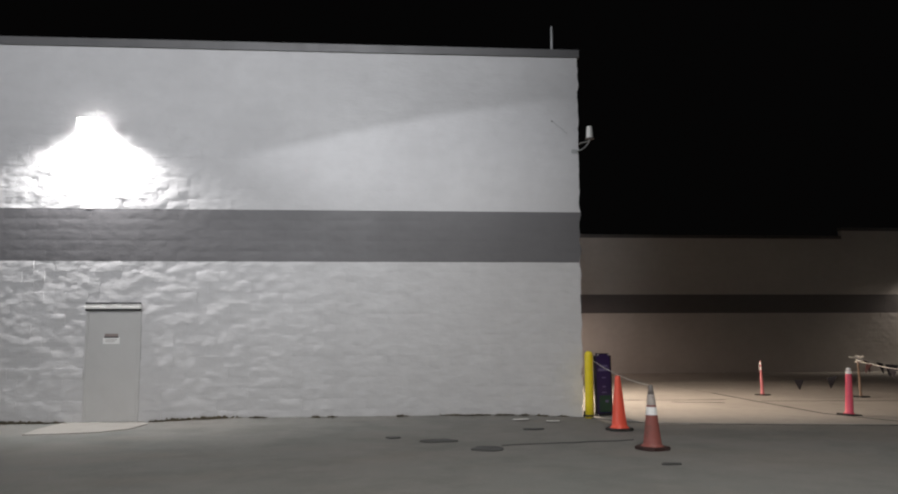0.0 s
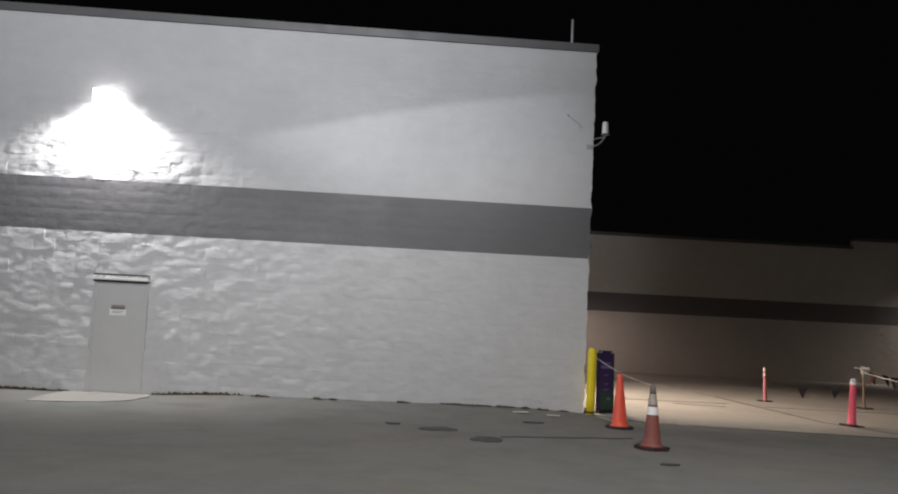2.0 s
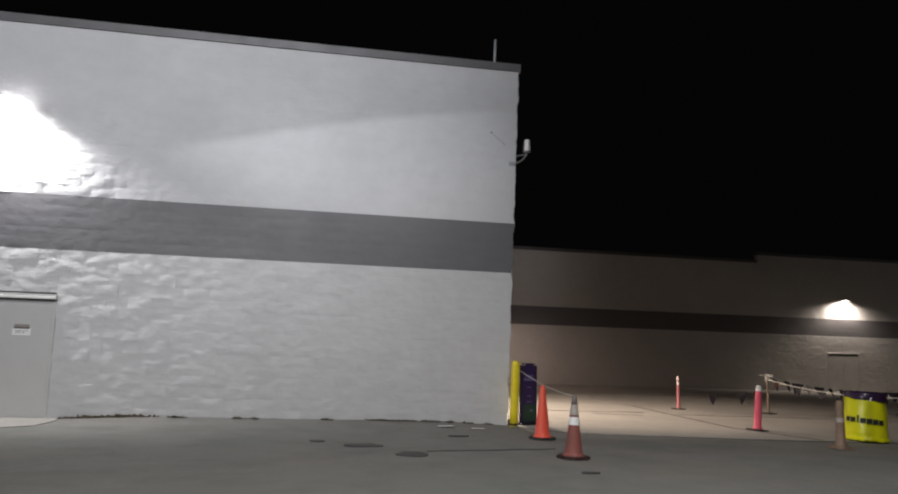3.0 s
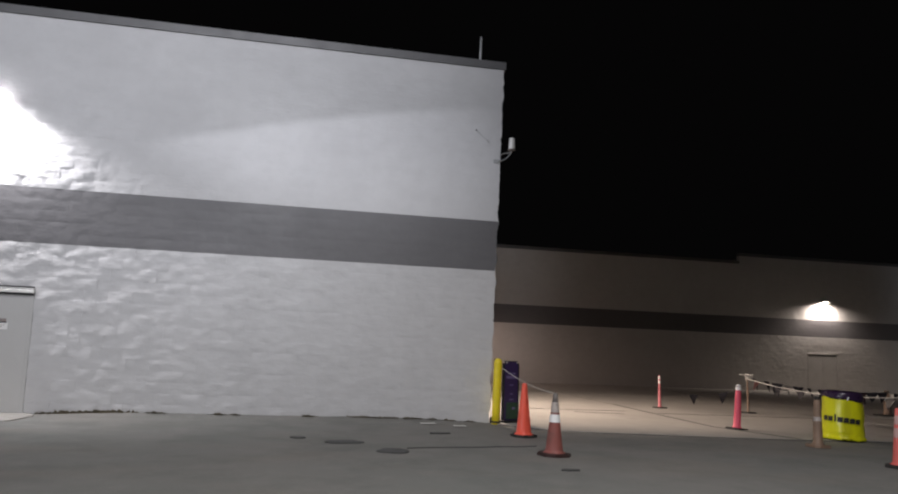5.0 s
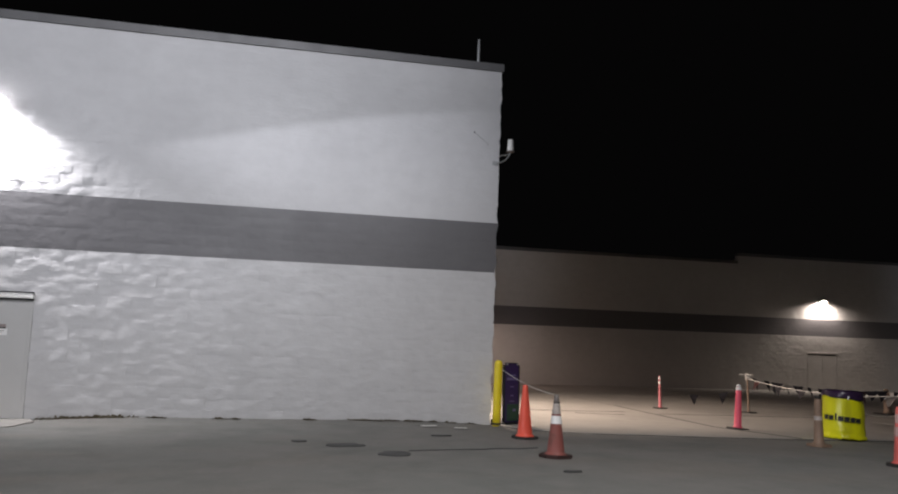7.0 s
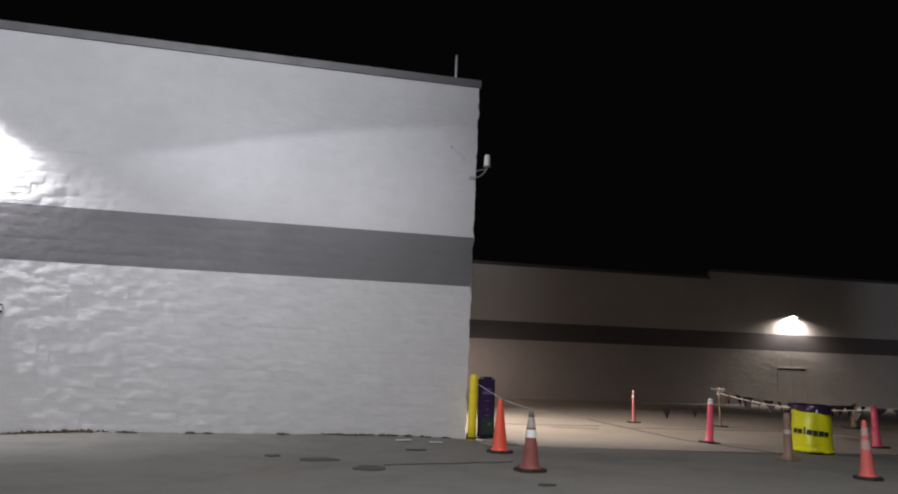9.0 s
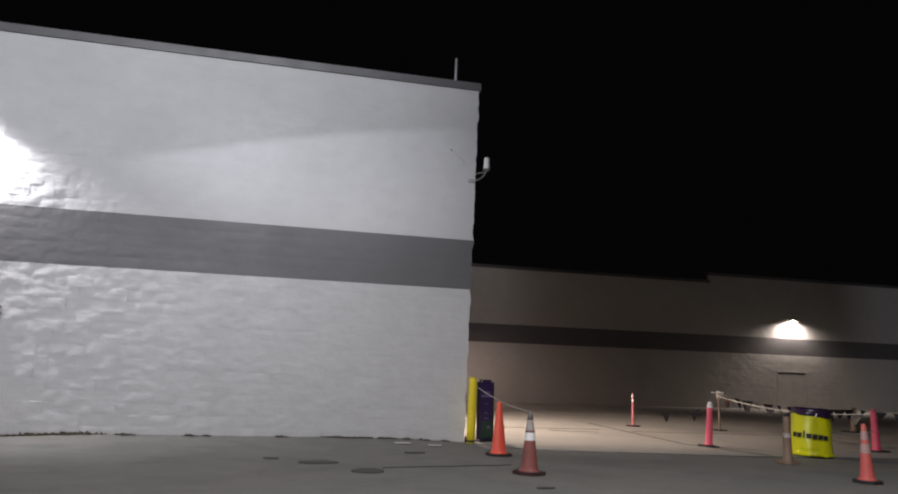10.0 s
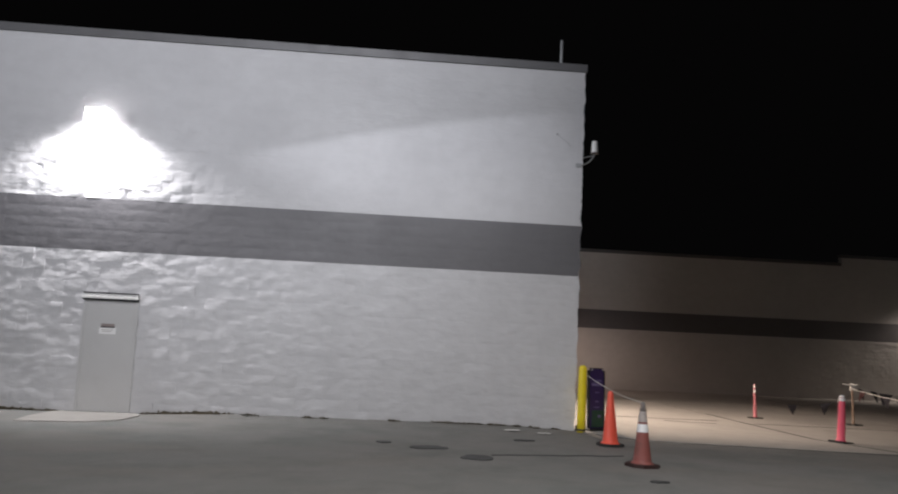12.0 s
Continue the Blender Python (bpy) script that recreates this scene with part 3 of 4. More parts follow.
def make_eye_hook():
    hook = thing("wall_hook", Matrix.Translation((-0.545, 0, 5.93)), "small dark hook in the wall with a thin hanging wire", "hook")
    part("eye", lathe([(0.010, -0.012), (0.013, 0.0), (0.010, 0.012)], 12), DARK_GAP, hook).location = (0, -0.03, 0)
    part("wire", tube([(0, -0.032, 0), (0.10, -0.036, -0.085), (0.22, -0.036, -0.17), (0.30, -0.034, -0.25)], 0.003, 6), GALV, hook)
    return hook


make_eye_hook()

# ---------- the far building ----------
FAR_BAND = range(16, 21)
FY, FZ = 23.4, -1.4625                          # its face, and the ground at its foot
FDX0, FDX1, FDZ = 25.55, 27.6, 2.2352


def make_far_building():
    wall = thing("wall_north", Matrix.Translation((0, FY, FZ)), "painted split-faced block wall with a dark band, dimly lit", "wall", kind="structure")
    bm = boxed(-0.2, FDX0, 0.012, 0.25, -0.5, 7.36)
    box(bm, FDX1, 46, 0.012, 0.25, -0.5, 7.36)
    box(bm, FDX0, FDX1, 0.012, 0.25, FDZ, 7.36)
    box(bm, 20.95, 46, 0.012, 0.25, 7.36, 7.82)
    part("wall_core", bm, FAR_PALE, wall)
    todo = []
    for row in range(38):
        slot = 1 if row in FAR_BAND else 0
        for k, (x0, x1) in enumerate(spans(row, 4.0, 46.0, [(FDX0, FDX1, FDZ)])):
            z1 = (row + 1) * BH
            if row >= 36 and x0 < 20.95:
                continue
            fine = 23 < x0 < 31
            todo.append((x0, x1, row * BH, z1, 6 if fine else 3, 3 if fine else 2, row * 2.3 + k * 1.11, 0.004 if slot else 0.010, False, slot, 0.0 if slot else 0.005))
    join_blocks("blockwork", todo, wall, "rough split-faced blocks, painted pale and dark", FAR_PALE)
    bm = boxed(-0.2, 20.95, -0.05, 0.28, 7.36, 7.54)
    box(bm, 20.95, 46, -0.05, 0.28, 7.82, 8.0)
    cop = part("coping", bm, COPING)
    cop.matrix_world = Matrix.Translation((0, FY, FZ))
    tagged(cop, "dark metal coping that steps up along the far parapet", "coping", kind="structure")
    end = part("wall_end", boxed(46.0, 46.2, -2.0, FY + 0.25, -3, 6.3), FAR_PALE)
    tagged(end, "plain pale block wall closing the yard", "wall", kind="structure")


make_far_building()
far_door, far_leaf = make_door(FDX0, FDX1, FDZ, FY, FZ, "door_2", "closed double steel door under a wall light", True, FAR_DOOR)
part("drip_cap", boxed(FDX0 - 0.03, FDX1 + 0.03, 0.018, 0.055, 2.25, 2.30, 0.006), WHITE_PAINT, far_door, "pale drip cap over the door")
wall_pack(Matrix.Translation(FAR_PACK), LENS_WARM, "lit wall pack light on the far block wall", 0.255, low=-0.03, high=0.05, down_block=True)

# ---------- added flood light, out of view in the lot ----


def make_added_flood():
    flood = thing("added_flood", upright(BEAM.x, BEAM.y - 0.5), "unseen flood light on a pole, added to streak the near wall", "flood light")
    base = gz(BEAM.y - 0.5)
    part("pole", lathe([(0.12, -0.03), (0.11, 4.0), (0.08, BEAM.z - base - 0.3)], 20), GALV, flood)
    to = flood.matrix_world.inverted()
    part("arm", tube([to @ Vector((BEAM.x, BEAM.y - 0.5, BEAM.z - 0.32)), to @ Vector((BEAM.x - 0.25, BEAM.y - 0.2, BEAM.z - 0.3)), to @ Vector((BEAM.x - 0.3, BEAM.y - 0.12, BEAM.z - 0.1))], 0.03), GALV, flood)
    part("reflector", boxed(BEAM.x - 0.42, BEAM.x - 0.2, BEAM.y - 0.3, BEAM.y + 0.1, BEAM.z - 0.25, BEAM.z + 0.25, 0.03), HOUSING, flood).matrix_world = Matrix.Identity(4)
    # the added plate's lower edge throws the slanting line of shade on the wall
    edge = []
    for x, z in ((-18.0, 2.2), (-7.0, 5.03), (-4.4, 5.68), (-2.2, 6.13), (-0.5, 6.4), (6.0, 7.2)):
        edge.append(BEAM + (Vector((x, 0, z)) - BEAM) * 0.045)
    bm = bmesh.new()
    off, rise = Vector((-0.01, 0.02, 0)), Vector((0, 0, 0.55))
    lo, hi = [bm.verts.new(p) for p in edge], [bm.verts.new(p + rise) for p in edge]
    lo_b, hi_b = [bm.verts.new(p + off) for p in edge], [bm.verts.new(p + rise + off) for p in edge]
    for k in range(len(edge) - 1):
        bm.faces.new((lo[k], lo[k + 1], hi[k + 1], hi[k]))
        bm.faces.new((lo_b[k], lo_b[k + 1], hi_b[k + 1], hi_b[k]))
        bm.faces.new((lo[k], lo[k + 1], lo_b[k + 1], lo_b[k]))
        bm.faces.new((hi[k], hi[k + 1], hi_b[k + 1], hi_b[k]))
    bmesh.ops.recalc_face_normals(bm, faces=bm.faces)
    part("beam_mask", bm, HOUSING, flood).matrix_world = Matrix.Identity(4)
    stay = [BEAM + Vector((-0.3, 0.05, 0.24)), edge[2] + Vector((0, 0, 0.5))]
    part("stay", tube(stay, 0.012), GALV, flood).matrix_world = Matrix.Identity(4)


make_added_flood()

# ---------- things in the lot ----------


def make_bollard():
    b = thing("bollard", upright(0.06, -0.28), "yellow painted steel bollard at the building corner", "bollard")
    part("pipe", lathe([(0.082, -0.03), (0.082, 0.3), (0.0825, 0.8), (0.081, 1.185), (0.078, 1.225), (0.062, 1.26), (0.04, 1.277), (0.01, 1.282)], 32, 0.012), YELLOW, b)
    part("scuff_ring", lathe([(0.0815, 0.03), (0.084, 0.04), (0.084, 0.06), (0.0815, 0.07)], 32, cap=False), RUBBER, b)
    return b


make_bollard()


def make_pole_sign():
    s = thing("sidewalk_sign", standing(0.47, 0.14, 24), "tall dark purple panel sign on a black base", "sign")
    bm = boxed(-0.19, 0.19, -0.03, 0.03, 0.05, 1.22)
    tall = [e for e in bm.edges if abs(e.verts[0].co.y - e.verts[1].co.y) > 0.01 and e.verts[0].co.z > 1]
    bmesh.ops.bevel(bm, geom=tall, offset=0.05, segments=5, affect="EDGES")
    panel = part("panel", bm, PURPLE, s)
    for x0, x1, z0, z1 in ((-0.2, -0.185, 0.05, 1.19), (0.17, 0.2, 0.05, 1.19), (-0.15, 0.15, 1.215, 1.235)):
        part("frame", boxed(x0, x1, -0.036, 0.036, z0, z1, 0.005), BLACK_PLASTIC, s)
    for x0, x1 in ((-0.16, -0.115), (0.115, 0.16)):
        part("grip", boxed(x0, x1, -0.04, -0.034, 1.185, 1.225, 0.004), GALV, s, "pale grip end")
    for z, w, h in ((0.96, 0.2, 0.04), (0.88, 0.28, 0.055), (0.74, 0.1, 0.02), (0.56, 0.08, 0.025), (0.45, 0.12, 0.02)):
        part("print_bar", boxed(-w / 2, w / 2, -0.034, -0.03, z, z + h, 0.001), LILAC, panel)
    part("green_print", boxed(-0.13, 0.165, -0.0335, -0.03, 0.07, 0.40, 0.001), GREEN_PRINT, panel, "green printed corner")
    part("print_bar", boxed(0.02, 0.1, -0.036, -0.0335, 0.26, 0.31, 0.001), LILAC, panel)
    part("base", boxed(-0.30, 0.26, -0.2, 0.2, 0.0, 0.05, 0.015), BLACK_PLASTIC, s)
    part("base_foot", boxed(0.26, 0.5, -0.03, 0.03, 0.0, 0.025, 0.008), BLACK_PLASTIC, s)
    part("base_foot", boxed(-0.50, -0.30, -0.03, 0.03, 0.0, 0.12, 0.02), BLACK_PLASTIC, s)
    return s


make_pole_sign()


def base_plate(w, h, chamfer):
    """A square rubber base with cut corners and a slight dome."""
    c = chamfer
    pts = [(-w + c, -w), (w - c, -w), (w, -w + c), (w, w - c), (w - c, w), (-w + c, w), (-w, w - c), (-w, -w + c)]
    return slab(pts, 0.0, h, 0.008)


def traffic_cone(x, y, turn, height, label, body, base_mat, collars, half=0.19, tip=None, lean=0.0, foot=0.14, sheet=None, crown=0.028):
    c = thing("traffic_cone", standing(x, y, turn) @ Matrix.Rotation(radians(lean), 4, "Y"), label, "traffic cone", "cones and delineators closing off the yard")
    part("base", base_plate(half, 0.04, half * 0.5), base_mat, c)
    r0, r1 = foot, crown
    rad = lambda z: r0 + (r1 - r0) * (z - 0.04) / (height - 0.04)
    prof = [(r0 + 0.03, 0.03), (r0 + 0.025, 0.05), (r0 + 0.004, 0.062)] + [(rad(z), z) for z in (0.08, 0.2, 0.35, 0.5, 0.65, 0.8) if z < height - 0.05] + [(rad(height - 0.02), height - 0.02), (r1 * 0.75, height)]
    hull = part("cone_body", lathe(prof, 30, 0.02, x), body, c)
    for n, (z0, z1) in enumerate(collars):
        part("reflective_collar", lathe([(rad(z0) + 0.004, z0), (rad((z0 + z1) / 2) + 0.005, (z0 + z1) / 2), (rad(z1) + 0.004, z1)], 30, 0.015, x, cap=False), sheet or (COLLAR if n == 0 else GRIMY_COLLAR), hull, "white reflective collar")
    if tip:
        part("tip", lathe([(rad(height - 0.12) + 0.003, height - 0.13), (r1 + 0.008, height - 0.05), (r1 + 0.004, height + 0.005), (0.012, height + 0.02)], 20), tip, hull, "grey taped tip")
    return c


traffic_cone(-0.01, -2.36, 8, 0.88, "bright orange traffic cone with a black base", ORANGE, RUBBER, [], 0.2, foot=0.13, crown=0.04)
traffic_cone(-0.265, -4.57, 14, 0.82, "faded grimy traffic cone with white reflective collars", FADED, RED_RUBBER, [(0.445, 0.55), (0.575, 0.715)], 0.205, GREYED, 1.0, 0.125)
traffic_cone(4.42, -5.4, 5, 0.80, "washed-out orange traffic cone with dull collars", WASHED, RUBBER, [(0.40, 0.53), (0.58, 0.70)], 0.175, None, 0.0, 0.098, DULL_COLLAR)


def delineator(x, y, turn, height, label, body, radius, bands, half=0.19, lean=0.0, base_mat=None, top_mat=None, sheet=None):
    """A slim post that widens a little downwards on a rubber base, with a looped grip on top."""
    d = thing("delineator_post", standing(x, y, turn) @ Matrix.Rotation(radians(lean), 4, "Y"), label, "delineator", "cones and delineators closing off the yard")
    part("base", base_plate(half, 0.045, 0.06), base_mat or RUBBER, d)
    rad = lambda z: radius * (1.35 - 0.45 * z / height)
    prof = [(radius * 1.7, 0.04), (radius * 1.6, 0.06)] + [(rad(z), z) for z in (0.08, 0.3, 0.5, 0.7)] + [(rad(height - 0.06), height - 0.06), (rad(height) * 0.7, height - 0.05), (rad(height) * 0.65, height - 0.01), (rad(height) * 0.4, height)]
    post = part("post", lathe(prof, 24, 0.02, x), body, d)
    for z0, z1 in bands:
        part("reflective_band", lathe([(rad(z0) + 0.003, z0), (rad(z1) + 0.003, z1)], 24, cap=False), sheet or COLLAR, post, "white reflective band")
    part("grip", lathe([(rad(height) * 0.75, height - 0.045), (rad(height) * 0.95, height - 0.03), (rad(height) * 0.9, height - 0.012), (rad(height) * 0.5, height + 0.006)], 18), top_mat or body, post)
    return d


delineator(6.56, 5.42, 10, 0.96, "slim pink-orange delineator post with reflective bands on the concrete", PALE_PINK, 0.036, [(0.72, 0.80), (0.86, 0.93)], 0.175)
delineator(5.13, -0.55, 12, 0.92, "pink-orange delineator post with a white reflective top", PINK, 0.058, [(0.81, 0.87)], 0.185, 5.0, RUBBER, COLLAR)
delineator(4.88, -3.23, 6, 0.83, "grimy brown-orange delineator post with a reflective band", BROWNED, 0.060, [(0.43, 0.50)], 0.165, 1.5, BROWNED, RUBBER, GRIMY_COLLAR)
delineator(8.62, -1.26, -8, 0.88, "red-pink delineator post behind the orange cone", PINK, 0.062, [], 0.2, -1.0)
delineator(8.65, 4.25, 4, 1.0, "slim grimy delineator post with rope knotted at its top", BROWNED, 0.026, [], 0.18, 0.0)
delineator(13.45, 4.5, 0, 0.75, "low grimy delineator post far along the pennant line", BROWNED, 0.085, [(0.45, 0.55)], 0.3)


def make_drum():
    d = thing("drum", standing(6.3, -2.12, 6) @ Matrix.Rotation(radians(2.0), 4, "Y"), "bin wrapped in crumpled yellow vinyl with a dark purple top", "drum")
    lip = lambda a: 0.755 - 0.035 * math.cos(a + 0.8) + 0.012 * math.sin(5 * a)
    bm = lathe([(0.365 - 0.028 * i / 19, i / 19) for i in range(20)], 84, 0.0)
    for v in bm.verts:
        a, u = math.atan2(v.co.y, v.co.x), v.co.z
        c = Vector((math.cos(a), math.sin(a), 0))
        hem = max(0.0, 1 - u / 0.22)
        z = (0.022 + 0.018 * hem * noise.noise(c * 5)) * (1 - u) + u * (lip(a) + 0.03)
        fold = 0.03 * noise.noise(c * 1.4 + Vector((0, 0, u * 2))) + 0.02 * noise.noise(c * 4.5 + Vector((5, 0, u * 5)))
        fold += 0.014 * noise.noise(Vector((a * 2.2 + u * 6, u * 9, 2.0)))
        fold += hem * (0.05 + 0.11 * noise.noise(c * 4 + Vector((0, 0, u * 14))) - 0.10 * math.exp(-((u - 0.11) / 0.03) ** 2))
        v.co = Vector((v.co.x * (1 + fold), v.co.y * (1 + fold), z))
    wrap = part("vinyl_wrap", bm, VINYL, d, "crumpled bright yellow vinyl")
    part("bin_body", lathe([(0.35, 0.0), (0.35, 0.03)], 40), BLACK_PLASTIC, d)
    bm = lathe([(0.352, 0.0), (0.356, 0.25), (0.352, 0.7), (0.335, 0.92), (0.24, 1.0), (0.1, 1.02)], 60, 0.03, 3)
    for v in bm.verts:
        a = math.atan2(v.co.y, v.co.x)
        v.co.z = lip(a) + v.co.z * (0.905 - lip(a)) + 0.012 * noise.noise(Vector((math.cos(a) * 3, math.sin(a) * 3, v.co.z)))
    part("top_band", bm, LID_PURPLE, d, "dark purple vinyl top")
    # white chip put in as the bright highlight near the top band's edge
    part("highlight_chip", boxed(-0.012, 0.012, -0.004, 0.004, -0.035, 0.035, 0.002), COLLAR, d, "small white chip standing in for a highlight").matrix_local = Matrix.Translation((-0.19, -0.31, 0.77)) @ Matrix.Rotation(radians(-31), 4, "Z") @ Matrix.Rotation(radians(20), 4, "Y")
    # lettering that may not be spelt out: dark blocks and a small winged mark
    xs = [(-0.98, 0.11, 0.085), (-0.71, 0.11, 0.085), (-0.48, 0.04, 0.13), (-0.26, 0.125, 0.09), (0.01, 0.115, 0.09), (0.28, 0.12, 0.09), (0.55, 0.115, 0.085)]
    for a, half, h in xs:
        bm, r, z = bmesh.new(), 0.372, 0.335 - 0.022 * a
        lo, hi = [], []
        for k in range(5):
            t = -math.pi / 2 - 0.66 + a + (k / 4 - 0.5) * half * 2
            lo.append((r * math.cos(t), r * math.sin(t), z))
            hi.append((r * math.cos(t + 0.02), r * math.sin(t + 0.02), z + h))
        vl, vh = [bm.verts.new(p) for p in lo], [bm.verts.new(p) for p in hi]
        ol, oh = [bm.verts.new((p[0] * 1.02, p[1] * 1.02, p[2])) for p in lo], [bm.verts.new((p[0] * 1.02, p[1] * 1.02, p[2])) for p in hi]
        for k in range(4):
            bm.faces.new((ol[k], ol[k + 1], oh[k + 1], oh[k]))
            bm.faces.new((vl[k + 1], vl[k], vh[k], vh[k + 1]))
            bm.faces.new((oh[k], oh[k + 1], vh[k + 1], vh[k]))
            bm.faces.new((vl[k], vl[k + 1], ol[k + 1], ol[k]))
        bm.faces.new((vl[0], ol[0], oh[0], vh[0]))
        bm.faces.new((ol[4], vl[4], vh[4], oh[4]))
        part("print_bar", bm, INK, wrap)
    return d


make_drum()


def sag(a, b, drop, n=14):
    a, b = Vector(a), Vector(b)
    return [a.lerp(b, i / n) - Vector((0, 0, drop * 4 * (i / n) * (1 - i / n))) for i in range(n + 1)]


def make_rope():
    a, b, c = (0.13, -0.30, 1.12), (0.0, -2.36, 1.035), (-0.24, -4.45, 1.105)
    pts = sag(a, b, 0.012) + sag(b, c, 0.015)[1:]
    rope = part("barrier_rope", tube(pts, 0.005, 6), ROPE)
    return tagged(rope, "white nylon rope strung from the bollard to two cones", "rope")


make_rope()
slack = part("slack_rope", tube(sag((6.63, -1.98, 0.66), (8.62, -1.24, 0.52), 0.10), 0.008, 6), ROPE)
tagged(slack, "slack white rope between the yellow drum and a post", "rope")


def pennant_line(pts, flags, label, seed, cord=0.011, size=1.0, line_mat=None):
    """A thin cord with small hanging triangles, each a little twisted."""
    line = thing("pennant_line", Matrix.Identity(4), label, "pennant line", "pennant lines round the yard")
    part("cord", tube(pts, cord, 6), line_mat or ROPE, line)
    rnd = random.Random(seed)
    total = len(pts) - 1
    for k, share in enumerate(flags if isinstance(flags, tuple) else [(n + 0.5) / flags for n in range(flags)]):
        f = share * total
        i = min(int(f), total - 1)
        p = Vector(pts[i]).lerp(Vector(pts[i + 1]), f - i)
        d = (Vector(pts[i + 1]) - Vector(pts[i])).normalized()
        w, h = size * rnd.uniform(0.10, 0.15), size * rnd.uniform(0.22, 0.30)
        out = d.cross(Vector((0, 0, 1))).normalized()
        bm = bmesh.new()
        swing, twist = rnd.uniform(-0.14, 0.14), rnd.uniform(-0.1, 0.1)
        tip = p - Vector((0, 0, h)) + out * swing + d * rnd.uniform(-0.06, 0.06)
        rows = []
        for j in range(4):
            u = j / 4
            mid = p.lerp(tip, u) + out * 0.03 * math.sin(u * 3 + k)
            rows.append([mid - d * w * (1 - u) + out * twist * (1 - u), mid + d * w * (1 - u) - out * twist * (1 - u)])
        for side in (-1, 1):
            vs = [[bm.verts.new(q + out * 0.002 * side) for q in r] for r in rows] + [[bm.verts.new(tip + out * 0.002 * side)]]
            for r0, r1 in zip(vs, vs[1:]):
                face = (r0[0], r0[1], r1[1], r1[0]) if len(r1) == 2 else (r0[0], r0[1], r1[0])
                bm.faces.new(face if side > 0 else tuple(reversed(face)))
        part("pennant", bm, rnd.choice((FLAG_A, FLAG_A, FLAG_B, FLAG_A, FLAG_B, FLAG_A, FLAG_W)), line)
    return line


pennant_line(sag((6.57, 5.40, 0.30), (8.66, 4.25, 0.55), 0.27), (0.38, 0.72), "drooping cord with dark pennants between two posts", 3, 0.003, 1.1, RUBBER)
pennant_line(sag((8.66, 4.25, 0.74), (13.45, 4.5, 0.42), 0.12), 13, "cord with small dark pennants running from post to post", 5, 0.011, 1.2)
pennant_line(sag((13.45, 4.5, 0.42), (20.0, 3.5, 0.5), 0.15), 12, "cord with small dark pennants running on across the yard", 8)
pennant_line(sag((8.60, 4.22, 0.70), (8.6, -1.2, 0.86), 0.16), 6, "cord with dark pennants strung over the yellow drum", 11)


def make_knot():
    k = thing("rope_knot", Matrix.Translation((8.62, 4.2, 0.73)), "tangled white cord knotted on the post top", "rope")
    for s in range(5):
        rnd = random.Random(s)
        pts = [Vector((0.09 * math.sin(1.3 * i + s) + rnd.uniform(-0.03, 0.03), 0.07 * math.cos(1.7 * i + s), 0.03 * i - 0.06 + rnd.uniform(-0.03, 0.03))) for i in range(7)]
        part("strand", tube(pts, 0.010, 6), ROPE, k)
    part("stub", tube([(-0.28, 0, 0.09), (-0.1, 0, 0.06), (0.05, 0, 0.02)], 0.014, 6), ROPE, k)
    return k


make_knot()

# ---------- litter and weeds along the foot of the wall ----------


def foot_rise(x):
    """Height of the asphalt that is swept up against the foot of the wall."""
    ends = min(1.0, max(0.0, (x + 8.3) / 1.2)) * min(1.0, max(0.0, (-0.15 - x) / 1.4))
    return 0.062 * ends * (1 + 0.25 * noise.noise(Vector((x * 1.3, 2, 7)))) + 0.001


def make_fillet():
    verts, faces, n = [], [], 120
    for i in range(n + 1):
        x = -8.3 + 8.15 * i / n
        h = foot_rise(x)
        w = 0.34 + 0.1 * noise.noise(Vector((x * 0.9, 4, 1)))
        for u, k in ((0.0, 1.0), (0.12, 0.9), (0.35, 0.5), (0.7, 0.14), (1.0, 0.0)):
            y = 0.01 - (w + 0.01) * u
            verts.append((x, y, gz(y) + h * k + 0.004 * (u < 1) - 0.004 * (u == 1)))
    for i in range(n):
        for j in range(4):
            a = i * 5 + j
            faces.append((a, a + 1, a + 6, a + 5))
    return tagged(raw("asphalt_fillet", verts, faces, [ASPHALT], smooth=True), "asphalt swept up against the foot of the block wall", "ground", kind="structure")


make_fillet()


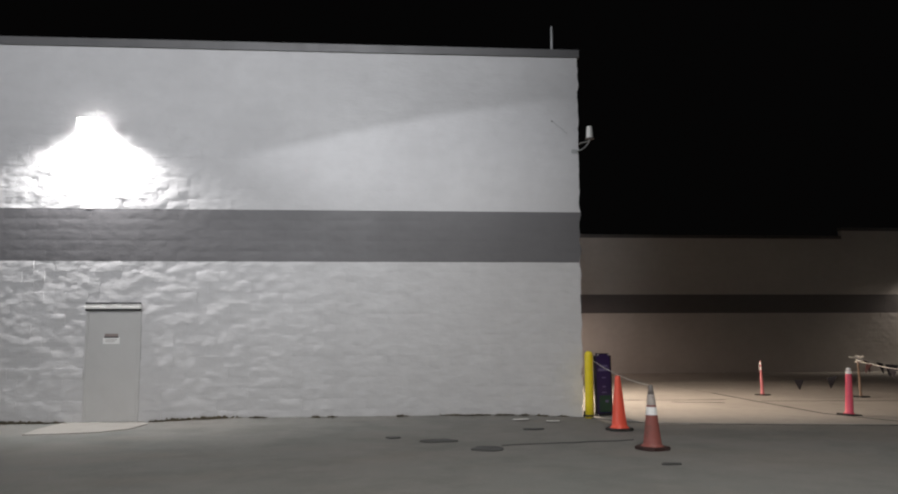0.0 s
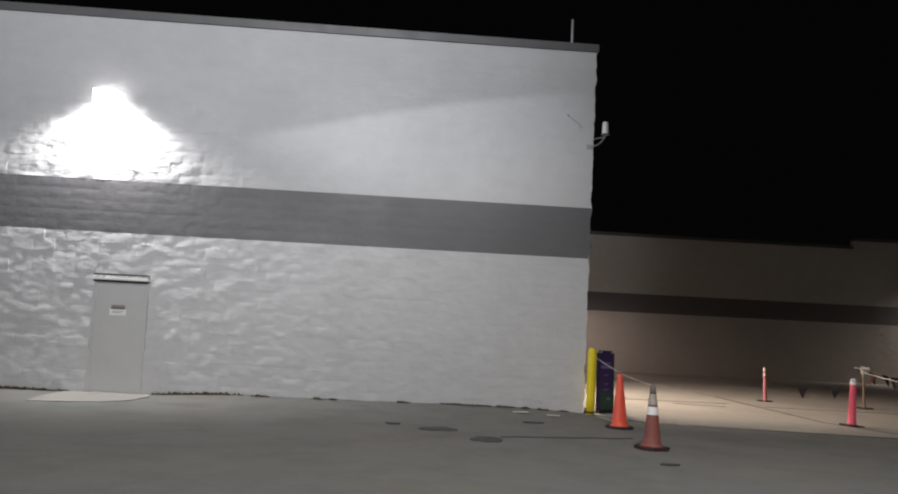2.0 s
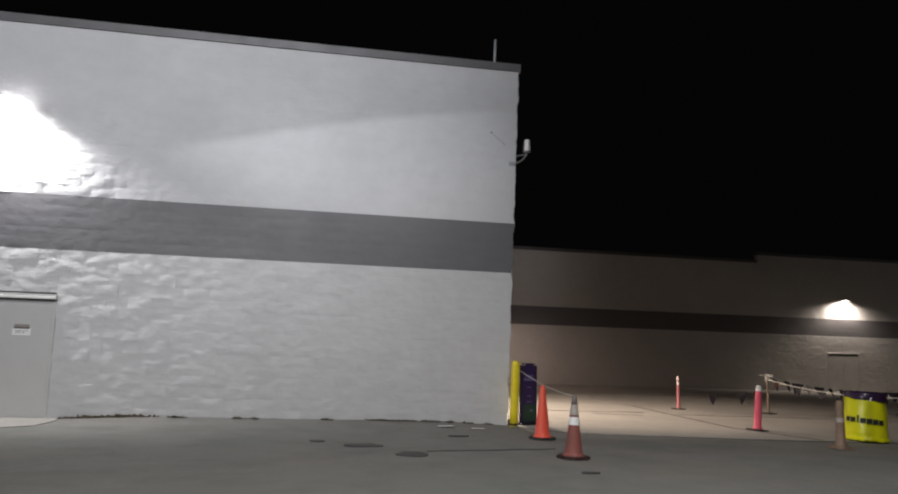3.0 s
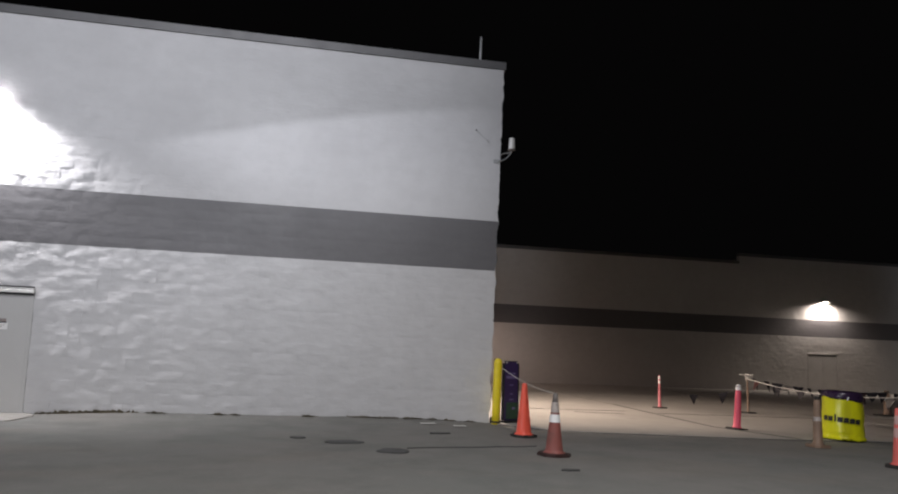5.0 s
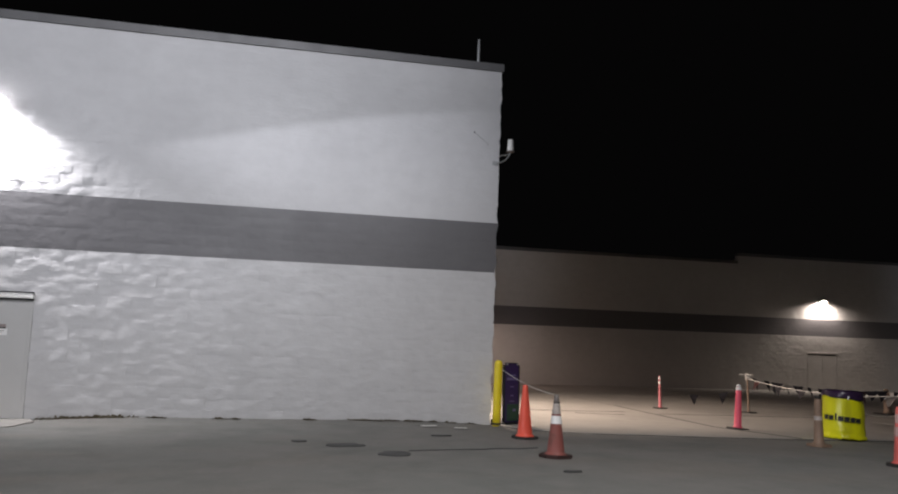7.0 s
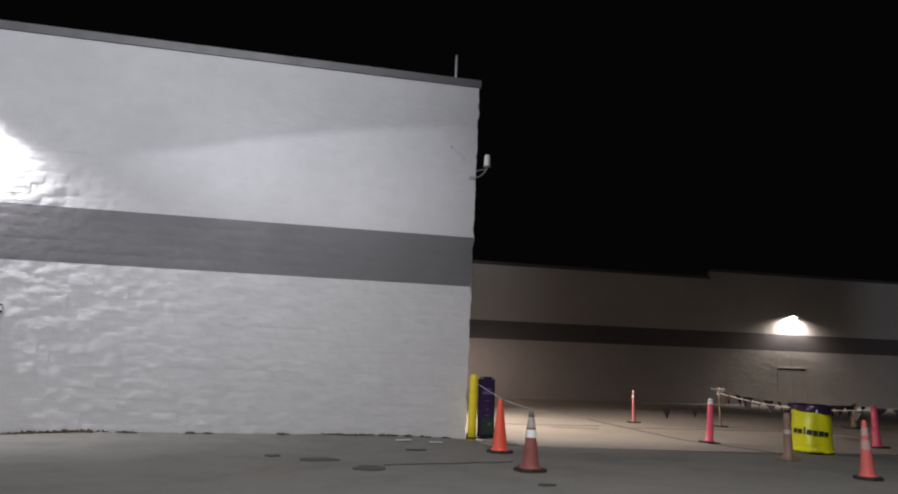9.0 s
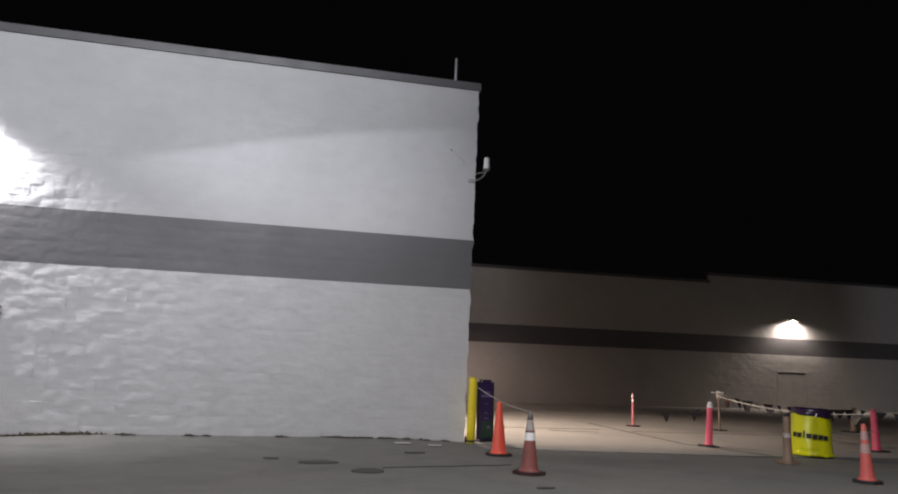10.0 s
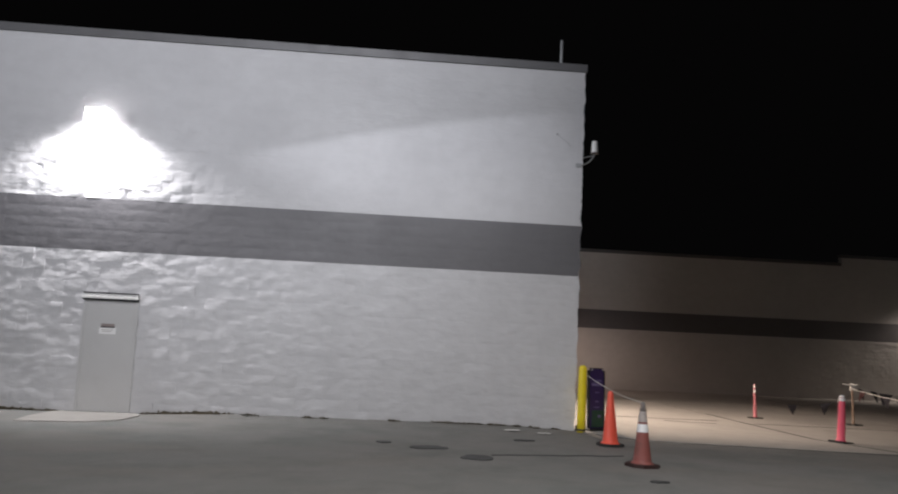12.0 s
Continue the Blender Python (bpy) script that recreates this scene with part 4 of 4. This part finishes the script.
def make_weeds():
    rnd = random.Random(4)
    verts, faces = [], []
    clumps = [(-11.2, 0.5), (-10.6, 0.6), (-10.1, 0.3), (-8.0, 0.35), (-7.6, 0.5), (-7.1, 0.4), (-6.3, 0.15), (-5.2, 0.12), (-4.9, 0.1), (-3.6, 0.1), (-2.5, 0.35), (-2.1, 0.3), (-1.5, 0.2), (-1.2, 0.1), (-0.8, 0.12), (-0.4, 0.1)]
    for cx, span in clumps:
        for k in range(int(150 * span) + 14):
            x = cx + rnd.gauss(0, span * 0.5)
            if DOOR_X0 - 0.1 < x < DOOR_X1 + 0.1:
                continue
            y = -0.035 - abs(rnd.gauss(0, 0.03))
            z = gz(y) + foot_rise(x) * 0.9
            h, a, w = rnd.uniform(0.01, 0.04 + 0.03 * (span > 0.32 and cx < -7)) * rnd.uniform(0.3, 1), rnd.uniform(0, 6.28), rnd.uniform(0.01, 0.05)
            dx, dy = math.cos(a) * h, math.sin(a) * h * 0.4 - 0.01
            b = len(verts)
            verts += [(x - w, y, z), (x + w, y, z), (x + dx + w * 0.4, y + dy, z + h), (x + dx - w * 0.4, y + dy - 0.004, z + h)]
            faces.append((b, b + 1, b + 2, b + 3))
    return tagged(raw("weeds", verts, faces, [LEAVES]), "dry weeds and dirt along the foot of the wall", "weeds", kind="stuff")


make_weeds()


def make_litter(x, y, turn, size, seed):
    bm = bmesh.new()
    bmesh.ops.create_grid(bm, x_segments=5, y_segments=3, size=0.5)
    for v in bm.verts:
        v.co = Vector((v.co.x * size, v.co.y * size * 0.5, 0.012 + 0.03 * size * (1 + noise.noise(Vector((v.co.x * 4, v.co.y * 4, seed))))))
    low = bmesh.ops.extrude_face_region(bm, geom=bm.faces[:])["geom"]
    for v in low:
        if isinstance(v, bmesh.types.BMVert):
            v.co.z += 0.003
    ob = part("paper_scrap", bm, LITTER)
    ob.matrix_world = standing(x, y, turn)
    return tagged(ob, "crumpled pale paper scrap on the asphalt by the wall", "litter", "paper scraps")


make_litter(-1.34, -0.58, 12, 0.30, 1)
make_litter(-0.80, -0.93, -8, 0.24, 2)
